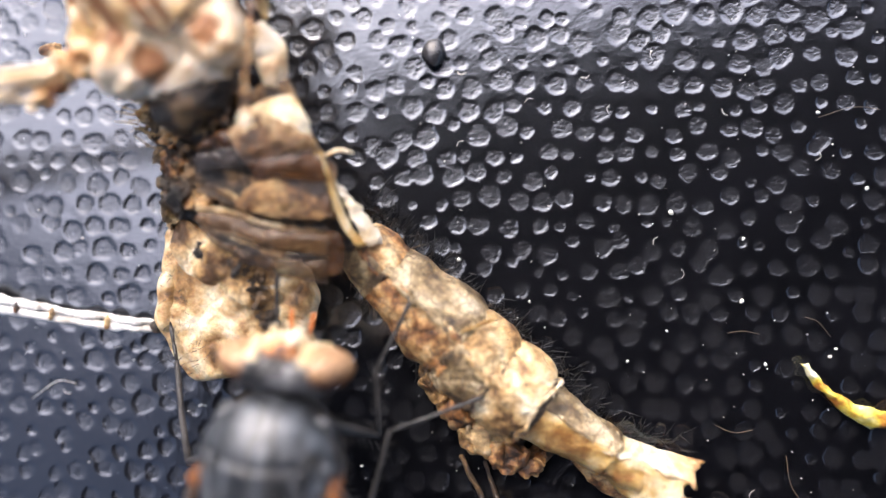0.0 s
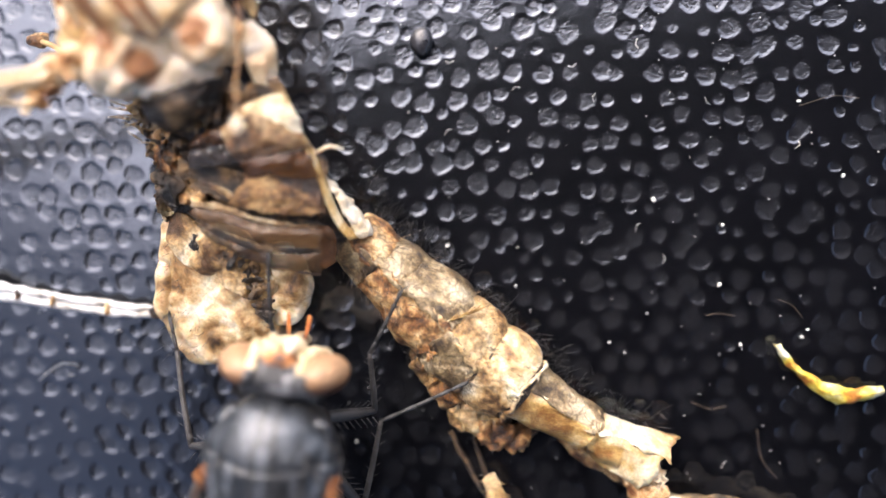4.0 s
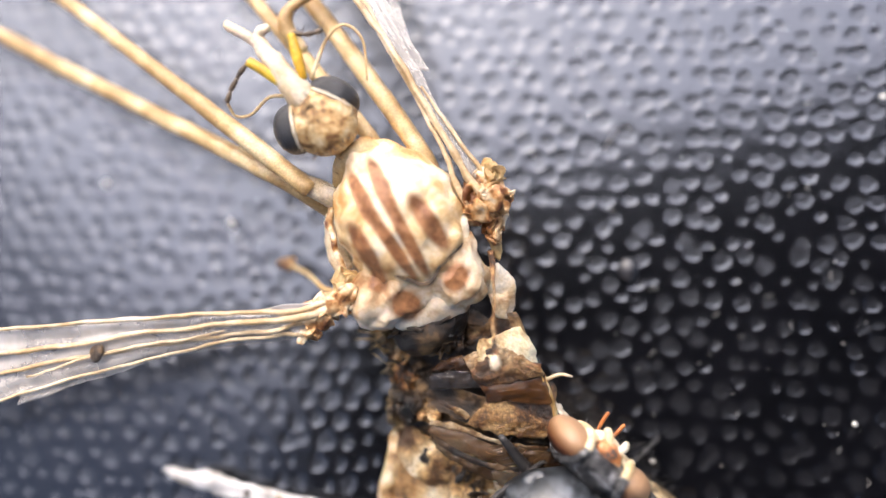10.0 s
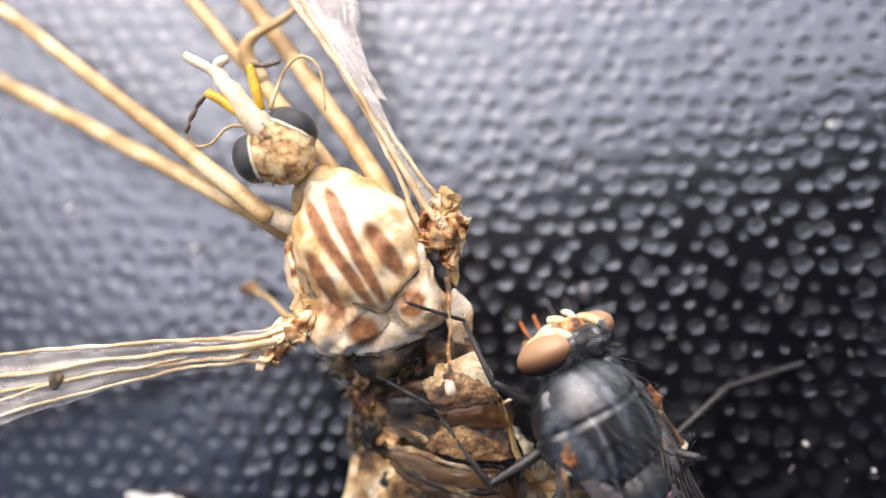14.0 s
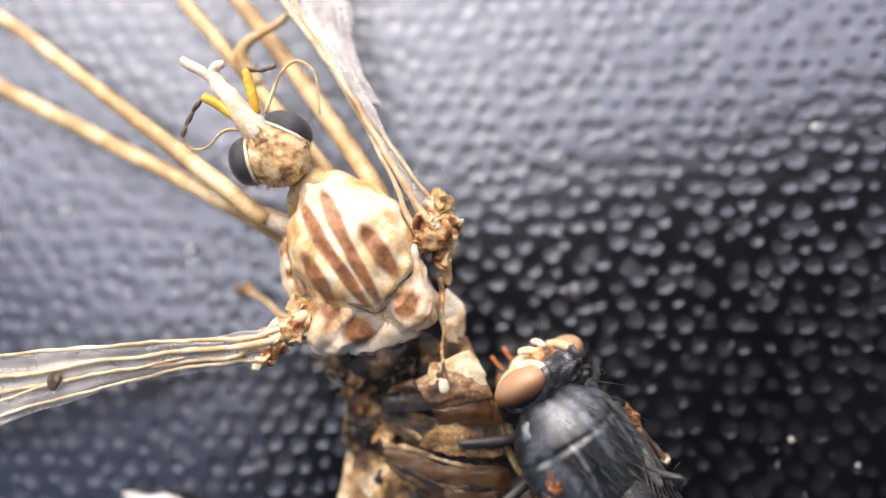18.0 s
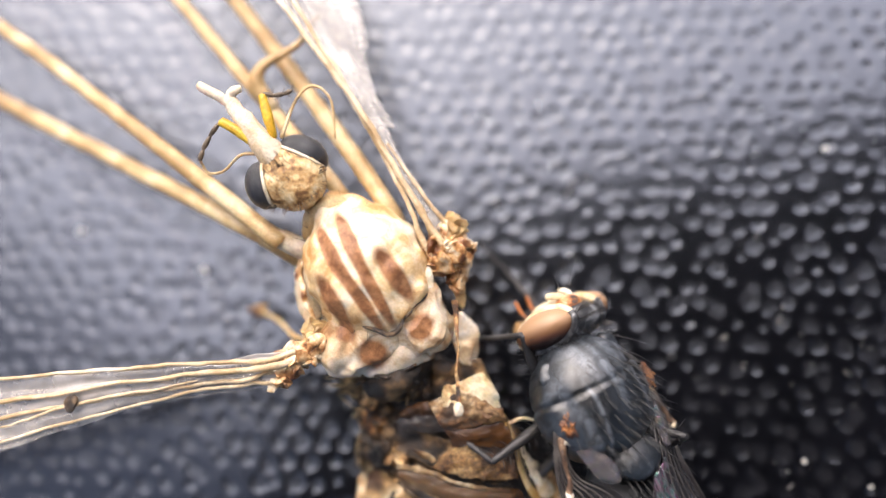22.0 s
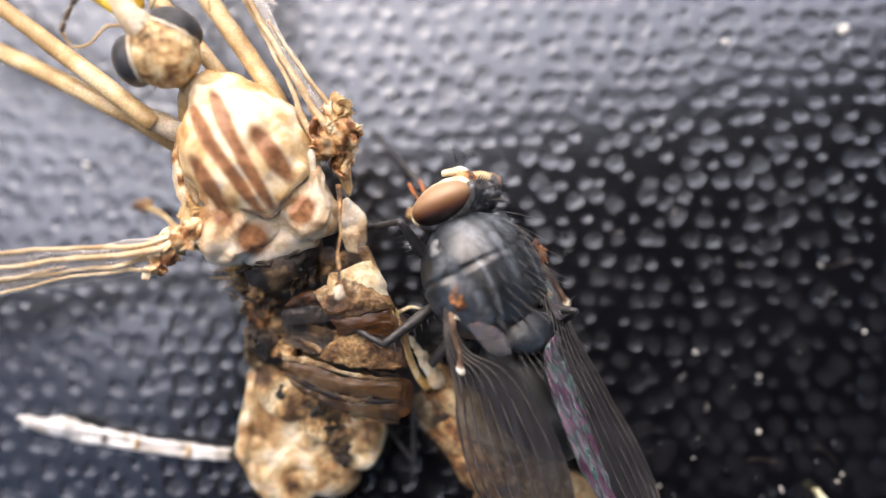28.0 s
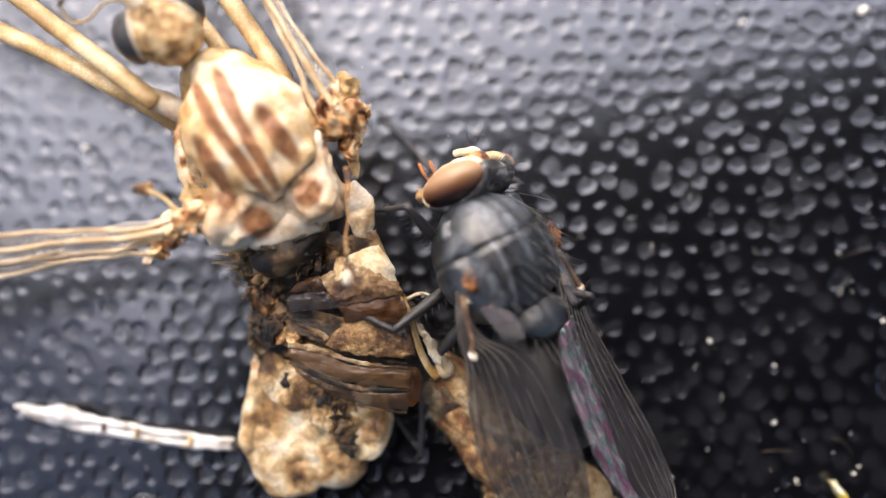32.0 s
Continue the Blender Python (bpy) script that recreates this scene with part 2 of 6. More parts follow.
def fly_back():
    """Slate-grey dusted back: pale dust along the sides and in front, glossy black behind the cross seam, thin dark lines."""
    m, nt, p = shader("slate_grey_dusted_cuticle")
    col = ramp(nt, noise_tex(nt, 1.1, 4.0, 0.55, 0.5), [(0.28, (0.016, 0.019, 0.023)), (0.46, (0.034, 0.041, 0.048)), (0.62, (0.062, 0.072, 0.084)), (0.78, (0.105, 0.118, 0.135))])
    for x, y, ln, w in ((-0.42, -0.50, 0.62, 0.30), (0.42, -0.50, 0.62, 0.30), (0.0, -0.95, 0.50, 0.22), (-0.80, 0.30, 0.30, 0.20), (0.80, 0.30, 0.30, 0.20)):
        col = mix(nt, ellipse_mask(nt, x, y, ln, w, 0, 0.45, 0.35), col, (0.010, 0.012, 0.014))
    for x, y, ln, w in ((-0.20, 0.2, 1.4, 0.05), (0.20, 0.2, 1.4, 0.05), (-0.56, 0.55, 0.62, 0.07), (0.56, 0.55, 0.62, 0.07)):
        col = mix(nt, ellipse_mask(nt, x, y, ln, w, 0, 0.5, 0.5), col, (0.020, 0.023, 0.027))
    for x, y, ln, w, a in ((-0.95, -0.25, 0.85, 0.07, 6), (0.95, -0.25, 0.85, 0.07, -6), (-0.38, 0.95, 0.40, 0.16, 0), (0.38, 0.95, 0.40, 0.16, 0), (0.0, 0.6, 0.7, 0.07, 0), (-0.62, -0.30, 0.7, 0.04, 0), (0.62, -0.30, 0.7, 0.04, 0)):
        col = mix(nt, ellipse_mask(nt, x, y, ln, w, a, 0.6, 0.9), col, (0.135, 0.15, 0.17))
    col = mix(nt, 1.0, col, ramp(nt, noise_tex(nt, 4.5, 4.0, 0.65, 0.8), [(0.34, (0.38,) * 3), (0.6, (1.0,) * 3)]), "MULTIPLY")
    g = noise_tex(nt, 30.0, 4.0, 0.7)
    nt.links.new(mix(nt, 1.0, col, ramp(nt, g, [(0.3, (0.55,) * 3), (0.7, (0.9,) * 3)]), "MULTIPLY"), p.inputs["Base Color"])
    rr = nt.nodes.new("ShaderNodeMapRange")
    rr.inputs["To Min"].default_value, rr.inputs["To Max"].default_value = 0.22, 0.48
    nt.links.new(noise_tex(nt, 2.2, 3.0), rr.inputs["Value"])
    nt.links.new(rr.outputs[0], p.inputs["Roughness"])
    p.inputs["Specular IOR Level"].default_value = 0.7
    bump(nt, p, g, 0.45, 0.016)
    return m


CF = (-3.3, 2.3, 0.0)
STRIPES = [((-4.38, 3.48), (-3.56, 2.02), 0.17), ((-3.90, 2.66), (-2.90, 1.12), 0.14), ((-3.92, 3.72), (-3.22, 2.30), 0.17),
           ((-3.54, 2.92), (-2.66, 1.20), 0.14), ((-3.02, 2.92), (-2.28, 1.80), 0.20), ((-4.28, 2.32), (-3.66, 1.20), 0.20),
           ((-3.40, 0.42), (-2.98, 0.92), 0.32), ((-3.92, 0.98), (-3.62, 1.28), 0.22), ((-2.30, 0.98), (-1.96, 1.52), 0.27)]

M = dict(
    plastic=black_plastic(),
    thorax=striped_cuticle("cream_striped_cuticle", [(0.28, (0.50, 0.27, 0.09)), (0.46, (0.70, 0.49, 0.25)), (0.62, (0.82, 0.67, 0.45)), (0.8, (0.88, 0.80, 0.64))]),
    lobe=striped_cuticle("white_marbled_cuticle", [(0.28, (0.28, 0.14, 0.05)), (0.42, (0.48, 0.31, 0.16)), (0.56, (0.64, 0.50, 0.33)), (0.75, (0.76, 0.66, 0.53))]),
    skin=surface("pale_crumpled_skin", [(0.22, (0.05, 0.024, 0.008)), (0.35, (0.33, 0.185, 0.070)), (0.48, (0.62, 0.44, 0.225)), (0.68, (0.83, 0.74, 0.55))], 1.0, 0.40, 11, 0.05, strength=0.7, through_light=0.35, crease=0.22, crease_scale=1.1, grain=0.3),
    white=surface("white_dried_cuticle", [(0.28, (0.34, 0.20, 0.09)), (0.42, (0.60, 0.45, 0.27)), (0.55, (0.70, 0.58, 0.41)), (0.72, (0.78, 0.70, 0.58))], 1.3, 0.42, 12, 0.05, through_light=0.15, grain=0.3),
    olive=surface("olive_hairy_cuticle", [(0.31, (0.035, 0.021, 0.009)), (0.45, (0.18, 0.12, 0.052)), (0.59, (0.39, 0.295, 0.16)), (0.78, (0.62, 0.52, 0.36))], 1.4, 0.42, 10, 0.07, strength=0.9, through_light=0.1, crease=0.5, crease_scale=1.6, grain=0.45),
    tan=surface("tan_cuticle", [(0.3, (0.36, 0.22, 0.08)), (0.55, (0.56, 0.39, 0.18)), (0.75, (0.68, 0.54, 0.32))], 0.9, 0.45, 18, 0.02, through_light=0.15),
    head=surface("tan_head_cuticle", [(0.30, (0.17, 0.075, 0.02)), (0.44, (0.48, 0.28, 0.10)), (0.60, (0.68, 0.49, 0.24)), (0.76, (0.80, 0.66, 0.42))], 3.2, 0.5, 16, 0.04),
    cream=surface("cream_cuticle", [(0.3, (0.55, 0.42, 0.26)), (0.6, (0.78, 0.68, 0.52)), (0.8, (0.86, 0.80, 0.70))], 1.5, 0.45, 18, 0.03, through_light=0.2),
    brown=surface("red_brown_cuticle", [(0.3, (0.15, 0.05, 0.014)), (0.44, (0.44, 0.21, 0.07)), (0.58, (0.68, 0.45, 0.22)), (0.72, (0.82, 0.70, 0.50))], 2.6, 0.3, 18, 0.04),
    husk=surface("dried_mottled_cuticle", [(0.28, (0.03, 0.013, 0.005)), (0.42, (0.26, 0.11, 0.032)), (0.56, (0.56, 0.33, 0.13)), (0.76, (0.78, 0.60, 0.34))], 1.5, 0.42, 9, 0.08, strength=0.9, through_light=0.1, crease=0.6, crease_scale=1.3, grain=0.55),
    # mottled cuticle made darker, so its colour holds the shade at the abdomen's base
    sunken=surface("shade_darkened_cuticle", [(0.32, (0.010, 0.006, 0.003)), (0.48, (0.055, 0.028, 0.011)), (0.62, (0.22, 0.12, 0.045)), (0.80, (0.55, 0.38, 0.18))], 1.3, 0.38, 9, 0.08, strength=0.9, crease=0.5, crease_scale=1.3, grain=0.5),
    tan_plate=surface("tan_speckled_plate", [(0.30, (0.022, 0.010, 0.004)), (0.44, (0.105, 0.044, 0.013)), (0.58, (0.30, 0.16, 0.052)), (0.78, (0.50, 0.32, 0.135))], 1.5, 0.38, 13, 0.07, strength=0.9, through_light=0.2, grain=0.55, crease=0.45, crease_scale=1.5),
    pale_plate=surface("pale_papery_plate", [(0.30, (0.05, 0.024, 0.009)), (0.44, (0.18, 0.085, 0.028)), (0.58, (0.35, 0.215, 0.095)), (0.78, (0.56, 0.43, 0.27))], 1.5, 0.36, 13, 0.07, strength=0.9, through_light=0.25, grain=0.5, crease=0.4, crease_scale=1.5),
    stain=film("brown_stained_membrane", (0.085, 0.036, 0.011), 0.34, 0.30, 0.0, 2.8),
    band_film=film("tan_brown_rib_membrane", (0.115, 0.062, 0.026), 0.42, 0.30, 0.0, 3.0),
    grey_film=film("grey_glossy_membrane", (0.055, 0.044, 0.037), 0.45, 0.18, 0.0, 3.0),
    pale=surface("pale_dried_cuticle", [(0.32, (0.10, 0.045, 0.012)), (0.46, (0.44, 0.265, 0.10)), (0.63, (0.68, 0.50, 0.27)), (0.80, (0.84, 0.73, 0.53))], 1.2, 0.45, 9, 0.08, strength=0.9, through_light=0.15, crease=0.35, crease_scale=1.1, grain=0.5),
    amber=surface("amber_cuticle", [(0.3, (0.20, 0.09, 0.02)), (0.5, (0.50, 0.32, 0.11)), (0.72, (0.74, 0.62, 0.40))], 1.2, 0.3, 14, 0.04, through_light=0.2),
    rot=surface("blackened_cuticle", [(0.35, (0.008, 0.006, 0.004)), (0.52, (0.045, 0.026, 0.012)), (0.72, (0.20, 0.12, 0.05))], 1.6, 0.35, 14, 0.06, strength=0.9),
    bead=surface("dark_grey_bead", [(0.3, (0.012, 0.012, 0.014)), (0.7, (0.03, 0.03, 0.034))], 2.0, 0.22, 20, 0.01),
    eye_black=surface("black_compound_eye", [(0.3, (0.014, 0.015, 0.017)), (0.7, (0.04, 0.04, 0.045))], 2.0, 0.30, 26, 0.03, strength=1.0),
    yellow=surface("yellow_cuticle", [(0.3, (0.55, 0.30, 0.01)), (0.7, (0.80, 0.55, 0.05))], 2.5, 0.4, 20, 0.02),
    dark=surface("dark_cuticle", [(0.3, (0.010, 0.009, 0.009)), (0.7, (0.035, 0.033, 0.032))], 2.0, 0.4, 20, 0.03),
    leg_grey=surface("grey_dusted_leg", [(0.3, (0.014, 0.012, 0.011)), (0.7, (0.055, 0.050, 0.046))], 2.0, 0.5, 20, 0.03),
    bristle=surface("black_bristle", [(0.3, (0.006, 0.006, 0.006)), (0.7, (0.02, 0.018, 0.016))], 2.0, 0.35, 20, 0.0),
    wing_veins=surface("pale_wing_vein", [(0.3, (0.42, 0.28, 0.13)), (0.6, (0.66, 0.52, 0.33)), (0.8, (0.80, 0.70, 0.55))], 0.8, 0.45, 18, 0.02),
    wing_film=film("pale_folded_membrane", (0.80, 0.75, 0.68), 0.62, 0.22, 0.0, 0.7),
    brown_film=film("brown_dried_membrane", (0.07, 0.037, 0.015), 0.45, 0.30, 0.0, 3.5),
    white_leg=surface("bleached_white_cuticle", [(0.3, (0.42, 0.38, 0.32)), (0.5, (0.74, 0.72, 0.68)), (0.75, (0.86, 0.85, 0.83))], 1.6, 0.45, 14, 0.05),
    fly_thorax=fly_back(),
    fly_belly=surface("grey_dusted_cuticle", [(0.34, (0.006, 0.007, 0.008)), (0.5, (0.018, 0.021, 0.025)), (0.68, (0.05, 0.055, 0.062))], 1.0, 0.42, 26, 0.03, detail=4.0),
    fly_head=surface("silver_grey_head_cuticle", [(0.35, (0.013, 0.013, 0.014)), (0.54, (0.075, 0.074, 0.074)), (0.70, (0.28, 0.28, 0.285))], 3.0, 0.45, 26, 0.03),
    fly_face=surface("cream_face_cuticle", [(0.3, (0.55, 0.40, 0.20)), (0.6, (0.80, 0.68, 0.45)), (0.8, (0.85, 0.80, 0.68))], 2.5, 0.4, 22, 0.02),
    fly_orange=surface("orange_cuticle", [(0.3, (0.38, 0.10, 0.02)), (0.7, (0.66, 0.24, 0.06))], 3.0, 0.4, 22, 0.02),
    fly_brow=surface("orange_dusted_brow", [(0.32, (0.05, 0.04, 0.035)), (0.45, (0.36, 0.12, 0.03)), (0.60, (0.55, 0.26, 0.10)), (0.75, (0.72, 0.58, 0.40))], 3.5, 0.45, 22, 0.03),
    fly_wing=film("smoky_pleated_membrane", (0.040, 0.038, 0.040), 0.56, 0.30, 0.0, 1.2, 1.5, 0.5),
    fly_sheen=iridescent(),
    fly_vein=surface("grey_brown_wing_vein", [(0.3, (0.030, 0.024, 0.021)), (0.7, (0.09, 0.08, 0.07))], 2.0, 0.4, 20, 0.02),
    fly_stalk=surface("brown_wing_ridge", [(0.3, (0.05, 0.03, 0.02)), (0.55, (0.16, 0.09, 0.05)), (0.75, (0.36, 0.24, 0.15))], 3.0, 0.35, 20, 0.03),
    wing_knot=surface("orange_brown_wing_knot", [(0.3, (0.05, 0.018, 0.006)), (0.5, (0.20, 0.068, 0.018)), (0.7, (0.48, 0.22, 0.075))], 4.0, 0.3, 20, 0.04),
    calypter=film("milky_membrane", (0.18, 0.165, 0.165), 0.5, 0.3, 350.0, 2.0),
    dust=surface("pale_dust_grain", [(0.3, (0.6, 0.58, 0.5)), (0.7, (0.85, 0.83, 0.76))], 6.0, 0.35, 20, 0.01),
    fibre=surface("brown_fibre", [(0.3, (0.05, 0.035, 0.02)), (0.7, (0.16, 0.11, 0.065))], 2.0, 0.5, 20, 0.01),
    fleck=surface("yellow_papery_fleck", [(0.3, (0.42, 0.16, 0.02)), (0.45, (0.66, 0.50, 0.05)), (0.58, (0.78, 0.66, 0.18)), (0.72, (0.80, 0.77, 0.60))], 1.6, 0.45, 14, 0.04),
    # for the added board that blocks the sky
    block_dark=surface("dark_sky_block", [(0.3, (0.016, 0.015, 0.016)), (0.7, (0.026, 0.025, 0.026))], 0.12, 0.8, 1.5, 0.05),
)


def eye_orange():
    """The fly's eye: tan above, deep red-brown towards its lower rim, finely faceted."""
    m, nt, p = shader("tan_compound_eye")
    tc = nt.nodes.new("ShaderNodeTexCoord")
    sp = nt.nodes.new("ShaderNodeSeparateXYZ")
    nt.links.new(tc.outputs["Generated"], sp.inputs[0])
    ma = nt.nodes.new("ShaderNodeMath")
    ma.operation = "MULTIPLY_ADD"
    ma.inputs[1].default_value = 0.85
    nt.links.new(sp.outputs["Y"], ma.inputs[0])
    mb = nt.nodes.new("ShaderNodeMath")
    mb.operation = "MULTIPLY"
    mb.inputs[1].default_value = 0.30
    nt.links.new(sp.outputs["Z"], mb.inputs[0])
    nt.links.new(mb.outputs[0], ma.inputs[2])
    c = ramp(nt, ma.outputs[0], [(0.20, (0.020, 0.005, 0.003)), (0.36, (0.10, 0.030, 0.010)), (0.56, (0.18, 0.080, 0.031)), (0.90, (0.31, 0.185, 0.100))])
    nt.links.new(c, p.inputs["Base Color"])
    v = nt.nodes.new("ShaderNodeTexVoronoi")
    v.inputs["Scale"].default_value = 42.0
    nt.links.new(coords(nt, 1.0), v.inputs["Vector"])
    p.inputs["Roughness"].default_value = 0.42
    bump(nt, p, v.outputs["Distance"], 0.4, 0.01)
    return m


M["eye_orange"] = eye_orange()


# ---- mesh code, in millimetres ----
class Shape:
    def __init__(self):
        self.v, self.f = [], []

    def add(self, verts, faces):
        n = len(self.v)
        self.v.extend(tuple(p) for p in verts)
        self.f.extend(tuple(i + n for i in f) for f in faces)
        return self


def empty(name, at=(0, 0, 0)):
    ob = new(name)
    ob.location = Vector(at) * MM
    ob.empty_display_size = 0.001
    return ob


def part(name, shape, material, parent=None, label="", origin=(0, 0, 0), smooth=True):
    """Links a shape as one mesh object; its corners lie in millimetres from origin."""
    me = bpy.data.meshes.new(name)
    o = Vector(origin)
    me.from_pydata([tuple((Vector(p) - o) * MM) for p in shape.v], [], shape.f)
    me.polygons.foreach_set("use_smooth", [smooth] * len(me.polygons))
    me.materials.append(material)
    me.update()
    ob = new(name, me)
    if parent:
        ob.parent = parent
    if label:
        ob["label"] = label
    return ob


def turn_z(deg):
    return Matrix.Rotation(radians(deg), 3, "Z")


def rough(p, amp, freq, seed, sharp=False):
    """A small offset of a point by smooth noise, with finer folds on top; sharp: creased like dry skin."""
    q = Vector(p) * freq + Vector((seed * 7.3, seed * 3.1, seed * 5.7))
    if sharp:
        d, g = noise.noise_vector(q), noise.noise_vector(q * 2.1)
        d = Vector((2 * abs(d.x) - 0.5 + 0.6 * abs(g.x), 2 * abs(d.y) - 0.5 + 0.6 * abs(g.y), 2 * abs(d.z) - 0.5 + 0.6 * abs(g.z)))
    else:
        d = noise.noise_vector(q) + 0.5 * noise.noise_vector(q * 2.3)
    return Vector(p) + d * amp


def blob(s, c, r, m=None, sub=3, amp=0.0, freq=1.5, seed=1, squash=None, sharp=False):
    """An ellipsoid with an uneven skin. squash: a function that reshapes unit-sphere points."""
    bm = bmesh.new()
    bmesh.ops.create_icosphere(bm, subdivisions=sub, radius=1.0)
    m = m or Matrix.Identity(3)
    vs = []
    for v in bm.verts:
        p = v.co.copy()
        if squash:
            p = squash(p)
        q = m @ Vector((p.x * r[0], p.y * r[1], p.z * r[2])) + Vector(c)
        vs.append(rough(q, amp, freq, seed, sharp) if amp else q)
    fs = [[v.index for v in f.verts] for f in bm.faces]
    bm.free()
    return s.add(vs, fs)


def smooth_line(pts, n):
    """n points along a smooth curve through pts (tuples of any length)."""
    pts = [np.array(p, float) for p in pts]
    ext = [2 * pts[0] - pts[1], *pts, 2 * pts[-1] - pts[-2]]
    out = []
    for k in range(n):
        u = k / (n - 1) * (len(pts) - 1)
        i = min(int(u), len(pts) - 2)
        w = u - i
        a, b, c, d = ext[i:i + 4]
        out.append(0.5 * (2 * b + (c - a) * w + (2 * a - 5 * b + 4 * c - d) * w * w + (3 * b - a - 3 * c + d) * w ** 3))
    return out


def tube(s, rows, n=24, sides=10, flat=1.0, amp=0.0, freq=2.0, seed=1, up=(0, 0, 1), tip=True, sharp=False):
    """A tube through rows of (x, y, z, radius); flat: its height over its width."""
    line = smooth_line(rows, n)
    vs, ref = [], Vector(up)
    pts = [Vector(p[:3]) for p in line]
    for i, p in enumerate(line):
        d = (pts[min(i + 1, n - 1)] - pts[max(i - 1, 0)]).normalized()
        side = d.cross(ref)
        side = side.normalized() if side.length > 1e-4 else Vector((1, 0, 0))
        top = side.cross(d).normalized()
        r = max(p[3], 0.002)
        for k in range(sides):
            a = 2 * math.pi * k / sides
            q = pts[i] + side * (math.cos(a) * r) + top * (math.sin(a) * r * flat)
            vs.append(rough(q, amp, freq, seed, sharp) if amp else q)
    fs = []
    for i in range(n - 1):
        for k in range(sides):
            a, b = i * sides + k, i * sides + (k + 1) % sides
            fs.append((a, b, b + sides, a + sides))
    e0 = (pts[0] - pts[1]).normalized() * (line[0][3] * 0.5 if tip else 0) + pts[0]
    e1 = (pts[-1] - pts[-2]).normalized() * (line[-1][3] * 0.5 if tip else 0) + pts[-1]
    vs += [e0, e1]
    k0 = len(vs) - 2
    for k in range(sides):
        fs.append((k0, (k + 1) % sides, k))
        fs.append((k0 + 1, (n - 1) * sides + k, (n - 1) * sides + (k + 1) % sides))
    return s.add(vs, fs)


def sheet(s, rows, n=20, across=12, thick=0.04, bulge=0.0, amp=0.0, freq=2.0, seed=1, ripple=0.0, waves=3.0, sharp=False):
    """A thin folded sheet between two edges: rows of (left x, y, z, right x, y, z)."""
    line = smooth_line(rows, n)
    top, under = [], []
    for i, p in enumerate(line):
        a, b = Vector(p[:3]), Vector(p[3:6])
        for k in range(across + 1):
            u = k / across
            q = a.lerp(b, u)
            q.z += bulge * math.sin(math.pi * u) + ripple * math.sin(2 * math.pi * waves * u + i * 0.15)
            if amp:
                q = rough(q, amp, freq, seed, sharp)
            top.append(q)
            under.append(q - Vector((0, 0, thick)))
    w, m = across + 1, len(top)
    fs = []
    for i in range(n - 1):
        for k in range(across):
            a = i * w + k
            fs.append((a, a + w, a + w + 1, a + 1))
            fs.append((m + a, m + a + 1, m + a + w + 1, m + a + w))
    rim = [k for k in range(w)] + [i * w + across for i in range(1, n)] + [(n - 1) * w + k for k in range(across - 1, -1, -1)] + [i * w for i in range(n - 2, 0, -1)]
    for a, b in zip(rim, rim[1:] + rim[:1]):
        fs.append((a, b, m + b, m + a))
    return s.add(top + under, fs)


def bristle(s, a, d, length, r=0.012, bend=0.15):
    d = Vector(d).normalized()
    a = Vector(a)
    b = a + d * length
    mid = a.lerp(b, 0.55) + Vector((0, 0, bend * length * 0.4))
    return tube(s, [(*a, r), (*mid, r * 0.7), (*b, r * 0.15)], 5, 4, tip=False)


def shell_plate(s, a, b, wa, wb, hh, along, round_, lift=1.0, ragged=0.06, amp=0.1, freq=1.6, seed=1, n=20, m=20, thick=0.05, sharp=True, swell=0.0):
    """A curved plate over the axis a to b: along (0 to 1) and round_ (degrees, 0 to the right, 90 on top)."""
    a, b = Vector(a), Vector(b)
    side = Vector((0, 0, 1)).cross(b - a).normalized()
    size = (b - a).length
    top, under = [], []
    for i in range(n):
        for j in range(m):
            e = noise.noise_vector(Vector((i * 0.31 + seed * 3.3, j * 0.31, seed))) * ragged
            u = along[0] + (along[1] - along[0]) * i / (n - 1) + (e.x / size if i in (0, n - 1) else 0)
            th = radians(round_[0] + (round_[1] - round_[0]) * j / (m - 1)) + (e.y if j in (0, m - 1) else 0)
            r = (wa + (wb - wa) * u) * lift * (1 + swell * (math.sin(math.pi * min(max(u, 0), 1)) ** 0.7 - 0.6))
            out = side * (math.cos(th) * r) + Vector((0, 0, math.sin(th) * hh * r / (wa + (wb - wa) * u)))
            q = a.lerp(b, u) + out
            curl = 0.05 * (abs(2 * i / (n - 1) - 1) ** 4 + abs(2 * j / (m - 1) - 1) ** 4)
            q = rough(q, amp, freq, seed, sharp) + out.normalized() * curl
            q.z = max(q.z, 0.03)
            top.append(q)
            under.append(q - out.normalized() * thick)
    k = len(top)
    fs = []
    for i in range(n - 1):
        for j in range(m - 1):
            c = i * m + j
            fs.append((c, c + 1, c + m + 1, c + m))
            fs.append((k + c, k + c + m, k + c + m + 1, k + c + 1))
    rim = [j for j in range(m)] + [i * m + m - 1 for i in range(1, n)] + [(n - 1) * m + j for j in range(m - 2, -1, -1)] + [i * m for i in range(n - 2, 0, -1)]
    for c, d in zip(rim, rim[1:] + rim[:1]):
        fs.append((d, c, k + c, k + d))
    return s.add(top + under, fs)


